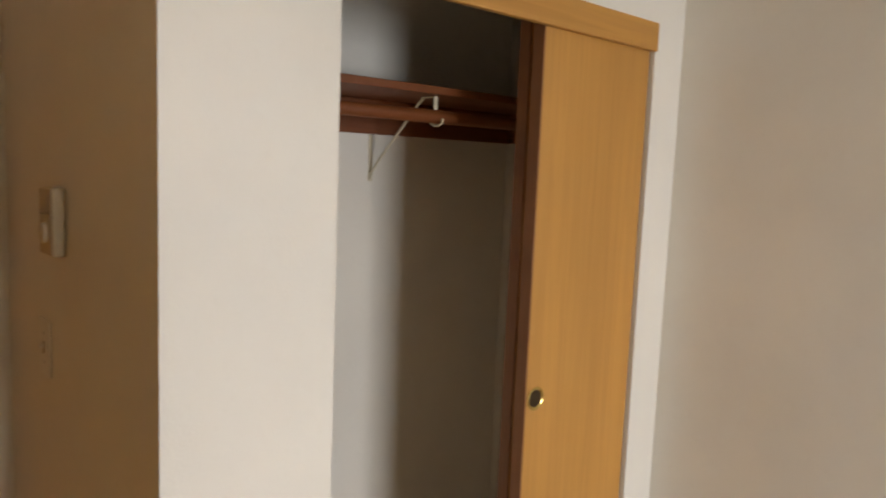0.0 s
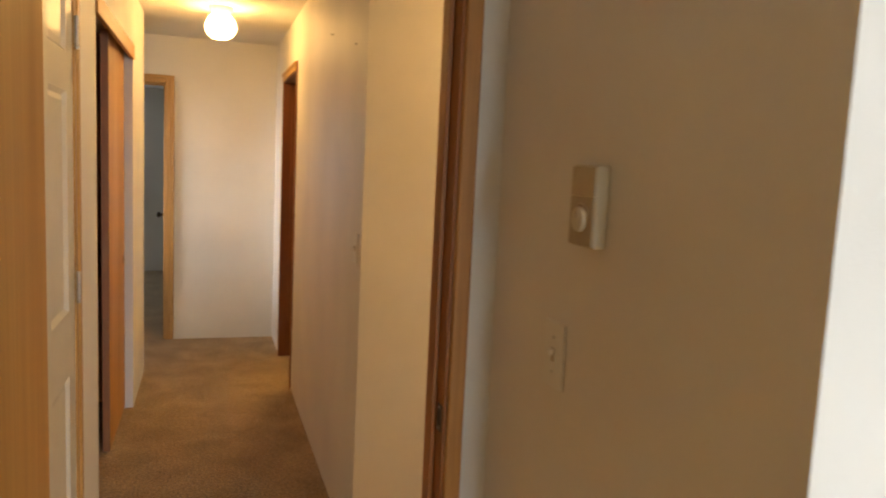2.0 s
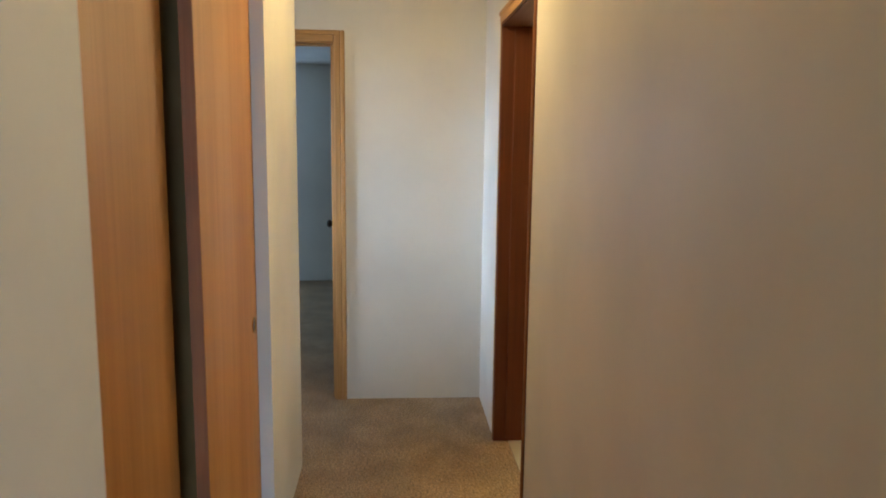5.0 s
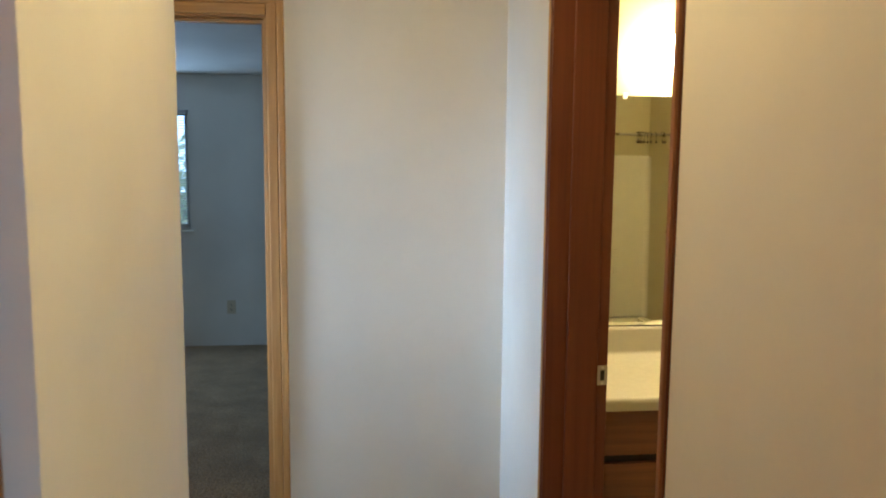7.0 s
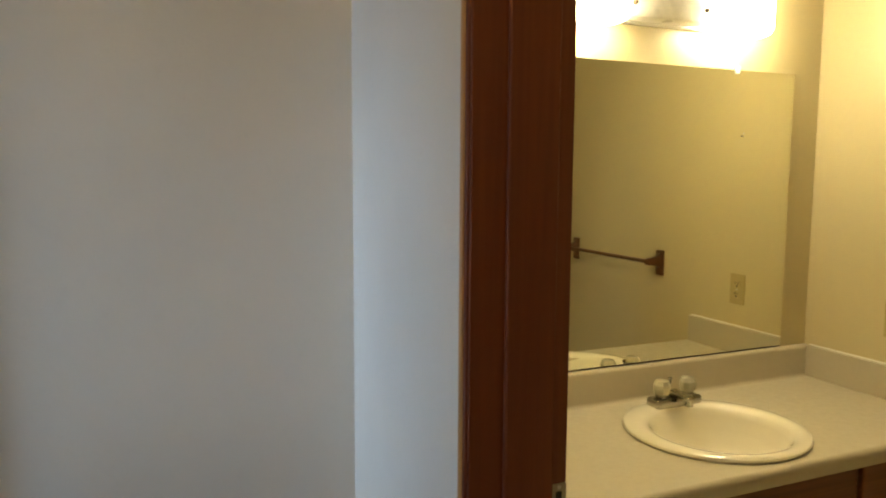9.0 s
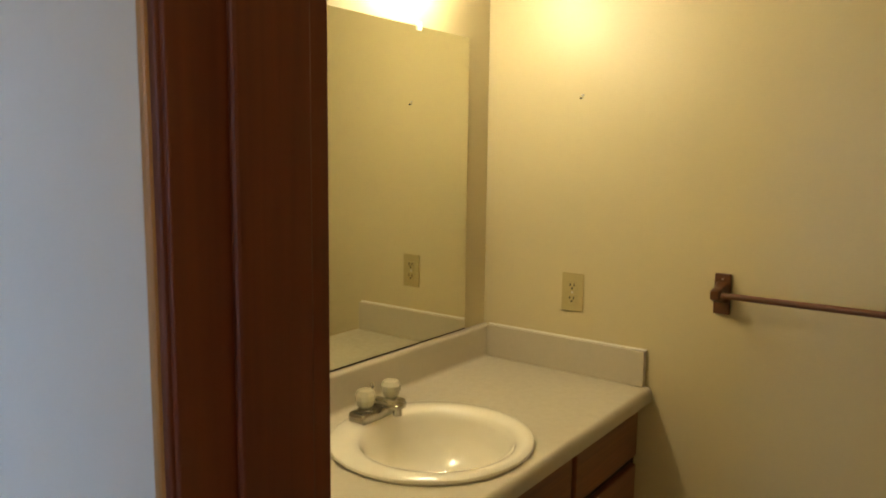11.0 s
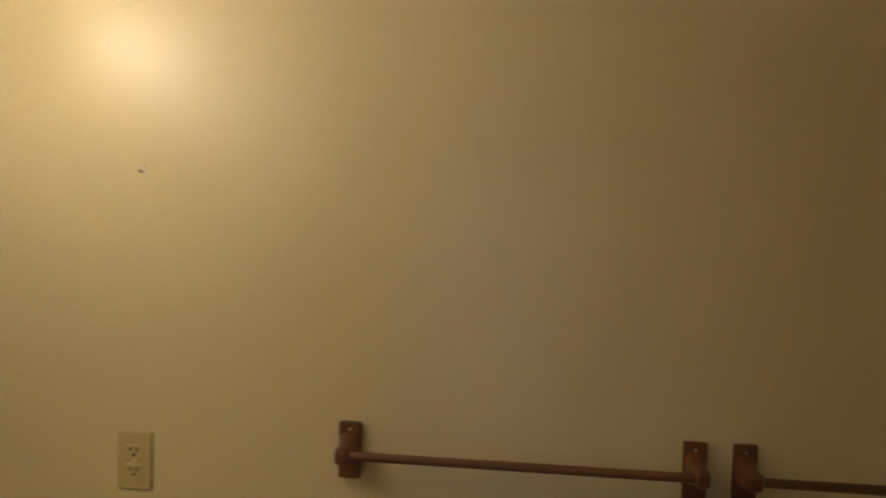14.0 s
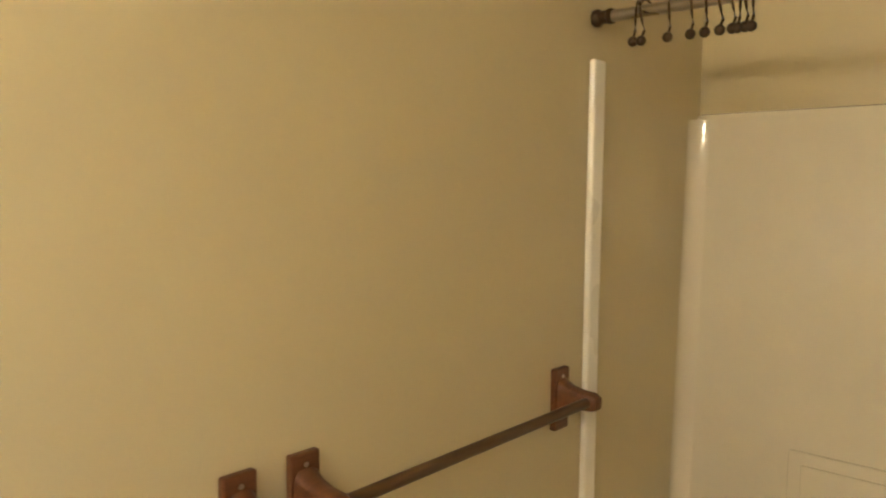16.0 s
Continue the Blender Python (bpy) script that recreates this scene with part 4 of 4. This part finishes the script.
sub(ob, "tub", bm, ACRYLIC, "", True)
ZS = 1.630


def draft(bm):
    """Lean the moulded panels back: they stand further out towards the tub."""
    for v in bm.verts:
        if v.co.y > YT + 0.004:
            v.co.y += (ZS - v.co.z) * 0.036
    return bm


ob = thing("shower_surround", ((JW + BX) / 2, YT, 0.42), "glossy cream shower surround panels", "shower surround")
sub(ob, "back_panel", draft(box(JW + 0.01, BX - 0.0015, YT + 0.0005, YT + 0.030, 0.4205, ZS, bevel=0.014)), ACRYLIC, "", True)
CR = 0.034
arc = [(BX - 0.0015 - CR + CR * math.cos(a), YT + 0.0302 + CR + CR * math.sin(a)) for a in [radians(v) for v in range(-90, 1, 10)]]
bm = bmesh.new()
prof = arc + [(BX - 0.0014, YT + 0.0302)]
lo = [bm.verts.new((px, py, 0.4205)) for px, py in prof]
hi = [bm.verts.new((px, py, ZS - 0.014)) for px, py in prof]
for k in range(len(prof)):
    j = (k + 1) % len(prof)
    bm.faces.new((lo[k], lo[j], hi[j], hi[k]))
bm.faces.new(lo[::-1])
bm.faces.new(hi)
bmesh.ops.recalc_face_normals(bm, faces=bm.faces)
sub(ob, "corner_cove", draft(bm), ACRYLIC, "", True)
sub(ob, "edge_trim", box(BX - 0.014, BX - 0.0007, 2.146, 2.188, 0.4205, 1.690, bevel=0.006), TRIMPLASTIC, "pale plastic edge strip")
bm = box(1.075, 1.380, YT + 0.026, YT + 0.042, 0.760, 0.935, bevel=0.006)
sub(ob, "soap_dish_frame", draft(bm), ACRYLIC, "moulded soap dish", True)
sub(ob, "soap_dish_recess", draft(box(1.10, 1.352, YT + 0.0424, YT + 0.0520, 0.780, 0.912, bevel=0.004)), ACRYLIC, "", True)

ob = thing("shower_rod", ((JW + BX) / 2, YTF, 1.761), "brushed metal shower curtain rod", "curtain rod")
sub(ob, "tube", tube(bmesh.new(), (JW + 0.006, YTF, 1.761), (BX - 0.02, YTF, 1.761), 0.0082, n=24), NICKEL, "", True)
sub(ob, "sleeve", tube(bmesh.new(), (1.30, YTF, 1.761), (BX - 0.02, YTF, 1.761), 0.0098, n=24), NICKEL, "wider telescoping sleeve", True)
for s, xx in ((-1, BX - 0.0008), (1, JW + 0.005)):
    m = Matrix.Translation((xx, YTF, 1.761)) @ pose(0, 0, 0, 0, 90 * s)
    sub(ob, "flange", lathe([(0.0, 0.0), (0.0145, 0.0), (0.0155, 0.003), (0.015, 0.009), (0.0115, 0.013), (0.0115, 0.026), (0.0135, 0.028), (0.0135, 0.034), (0.0115, 0.036)], m, 24), BRONZE, "dark bronze end flange", True)


def curtain_hook(x, swing, first):
    ob = thing("curtain_hook", (x, YTF, 1.761), "dark bronze shower curtain hook with ball end", "curtain hook", "shower curtain hooks")
    r = 0.0175
    pts = [(0, -r * math.sin(a), r * math.cos(a)) for a in [radians(v) for v in range(-60, 121, 30)]]
    pts += [(0, -0.012, -0.020), (0, -0.006, -0.034), (0, -0.014, -0.046)]
    bm = sweep(bmesh.new(), pts, 0.0022, 8)
    ring = part("ring", bm, BRONZE, ob, "", True)
    bm = bmesh.new()
    bmesh.ops.create_uvsphere(bm, u_segments=14, v_segments=10, radius=0.0085, matrix=Matrix.Translation((0, -0.016, -0.052)))
    part("ball", bm, BRONZE, ob, "", True)
    ob.rotation_euler = (0, radians(swing * 0.3), radians(180 + swing))
    return ob


for k, (x, s) in enumerate(((1.536, 16), (1.521, -10), (1.475, 4), (1.437, 0), (1.414, 2), (1.390, -14), (1.371, -12), (1.363, 10), (1.352, -8), (1.343, 3))):
    curtain_hook(x, s, k == 0)

# ---- things: bedroom ----
ob = thing("window_1", (-2.52, 7.8600, 1.01), "white vinyl bedroom window with a mini blind", "window", kind="structure")
for x0, x1, z0, z1 in ((-3.12, -3.075, 0.995, 1.98), (-1.965, -1.92, 0.995, 1.98), (-3.074, -1.966, 1.935, 1.98), (-3.074, -1.966, 0.995, 1.04), (-2.54, -2.5, 1.041, 1.934)):
    sub(ob, "frame", box(x0, x1, 7.9000, 7.9450, z0, z1, bevel=0.004), WHITE)
for x0, x1 in ((-3.074, -2.541), (-2.499, -1.966)):
    pane = sub(ob, "pane", box(x0, x1, 7.9200, 7.9240, 1.041, 1.934), PANE)
    pane.visible_shadow = False
sub(ob, "sill", box(-3.16, -1.89, 7.8280, 7.8990, 0.970, 0.994, bevel=0.004), WHITE)
ob = thing("window_blind", (-2.52, 7.8820, 1.015), "white aluminium mini blind, lowered with open slats", "window blind")
sub(ob, "head_rail", box(-3.11, -1.93, 7.8700, 7.8960, 1.948, 1.977, bevel=0.002), BLIND)
sub(ob, "bottom_rail", box(-3.105, -1.935, 7.8740, 7.8920, 1.007, 1.019, bevel=0.002), BLIND)
slat_bm = bmesh.new()
for a, b in ((-0.0115, -0.0035), (-0.0035, 0.0035), (0.0035, 0.0115)):
    za, zb = -6 * a * a, -6 * b * b
    slat_bm.faces.new([slat_bm.verts.new(p) for p in ((-0.583, a, za), (0.583, a, za), (0.583, b, zb), (-0.583, b, zb))])
bmesh.ops.remove_doubles(slat_bm, verts=slat_bm.verts, dist=1e-5)
bmesh.ops.solidify(slat_bm, geom=slat_bm.faces[:], thickness=0.0006)
slat_me = bpy.data.meshes.new("slat")
slat_bm.to_mesh(slat_me)
slat_bm.free()
slat_me.materials.append(BLIND)
for k in range(44):
    s = new("slat", slat_me)
    s.parent = ob
    s.location = Vector((-2.52, 7.8820, 1.031 + 0.021 * k)) - ob.location
    s.rotation_euler = (radians(18 + random.uniform(-3, 3)), 0, radians(random.uniform(-0.15, 0.15)))
for x in (-2.87, -2.17):
    sub(ob, "ladder_cord", tube(bmesh.new(), (x, 7.8685, 1.015), (x, 7.8685, 1.95), 0.0009, n=6), WHITE)

ob = thing("baseboard_heater", (-2.77, 7.8300, 0), "cream electric baseboard heater on the bedroom wall", "heater")
hx0, hx1 = -3.52, -2.015
sub(ob, "back_panel", box(hx0, hx1, 7.8380, 7.8590, 0.012, 0.165, bevel=0.002), HEATER)
sub(ob, "front_cover", box(hx0 + 0.08, hx1 - 0.06, 7.7940, 7.8020, 0.040, 0.118, bevel=0.003), HEATER)
sub(ob, "top_hood", box(hx0 + 0.002, hx1 - 0.002, 7.7920, 7.8375, 0.148, 0.164, bevel=0.003), HEATER)
sub(ob, "end_cap", box(hx1 - 0.058, hx1, 7.7900, 7.8375, 0.014, 0.147, bevel=0.003), HEATER)
sub(ob, "end_cap", box(hx0, hx0 + 0.078, 7.7900, 7.8375, 0.014, 0.147, bevel=0.003), HEATER)
sub(ob, "fins", box(hx0 + 0.08, hx1 - 0.06, 7.8080, 7.8375, 0.05, 0.140), DARK, "dark heating fins")

# ---- outside the bedroom window ----
tagged(part("ground", box(-60, 60, 8.4, 90, -0.6, -0.5), SOIL), "grassy ground outside", "ground", kind="structure")
bm = bmesh.new()
rng = random.Random(4)
for k in range(15000):
    p = Vector((rng.uniform(-6.5, 0.5), rng.uniform(10.7, 12.2), 0))
    p.z = -0.5 + rng.random() * (2.35 + 0.3 * math.sin(p.x * 2.3) + 0.25 * math.sin(p.x * 5.1 + 1))
    n = Vector((rng.gauss(0, 1), rng.gauss(-0.6, 1), rng.gauss(0.6, 1))).normalized()
    u = n.orthogonal().normalized()
    w = n.cross(u)
    s = rng.uniform(0.03, 0.075)
    bm.faces.new([bm.verts.new(p + u * s * a + w * s * 0.55 * b) for a, b in ((-1, 0), (0, -0.9), (1, 0), (0, 0.9))])
tagged(part("hedge", bm, LEAF), "sunlit green shrubs outside the bedroom window", "shrub", kind="stuff")
bm = bmesh.new()
bm.faces.new([bm.verts.new(p) for p in ((-30, 60, -3), (26, 60, -3), (26, 60, 26), (-30, 60, 26))])
tagged(part("backdrop", bm, HAZE), "pale blue hazy sky and distance", "backdrop", kind="structure")
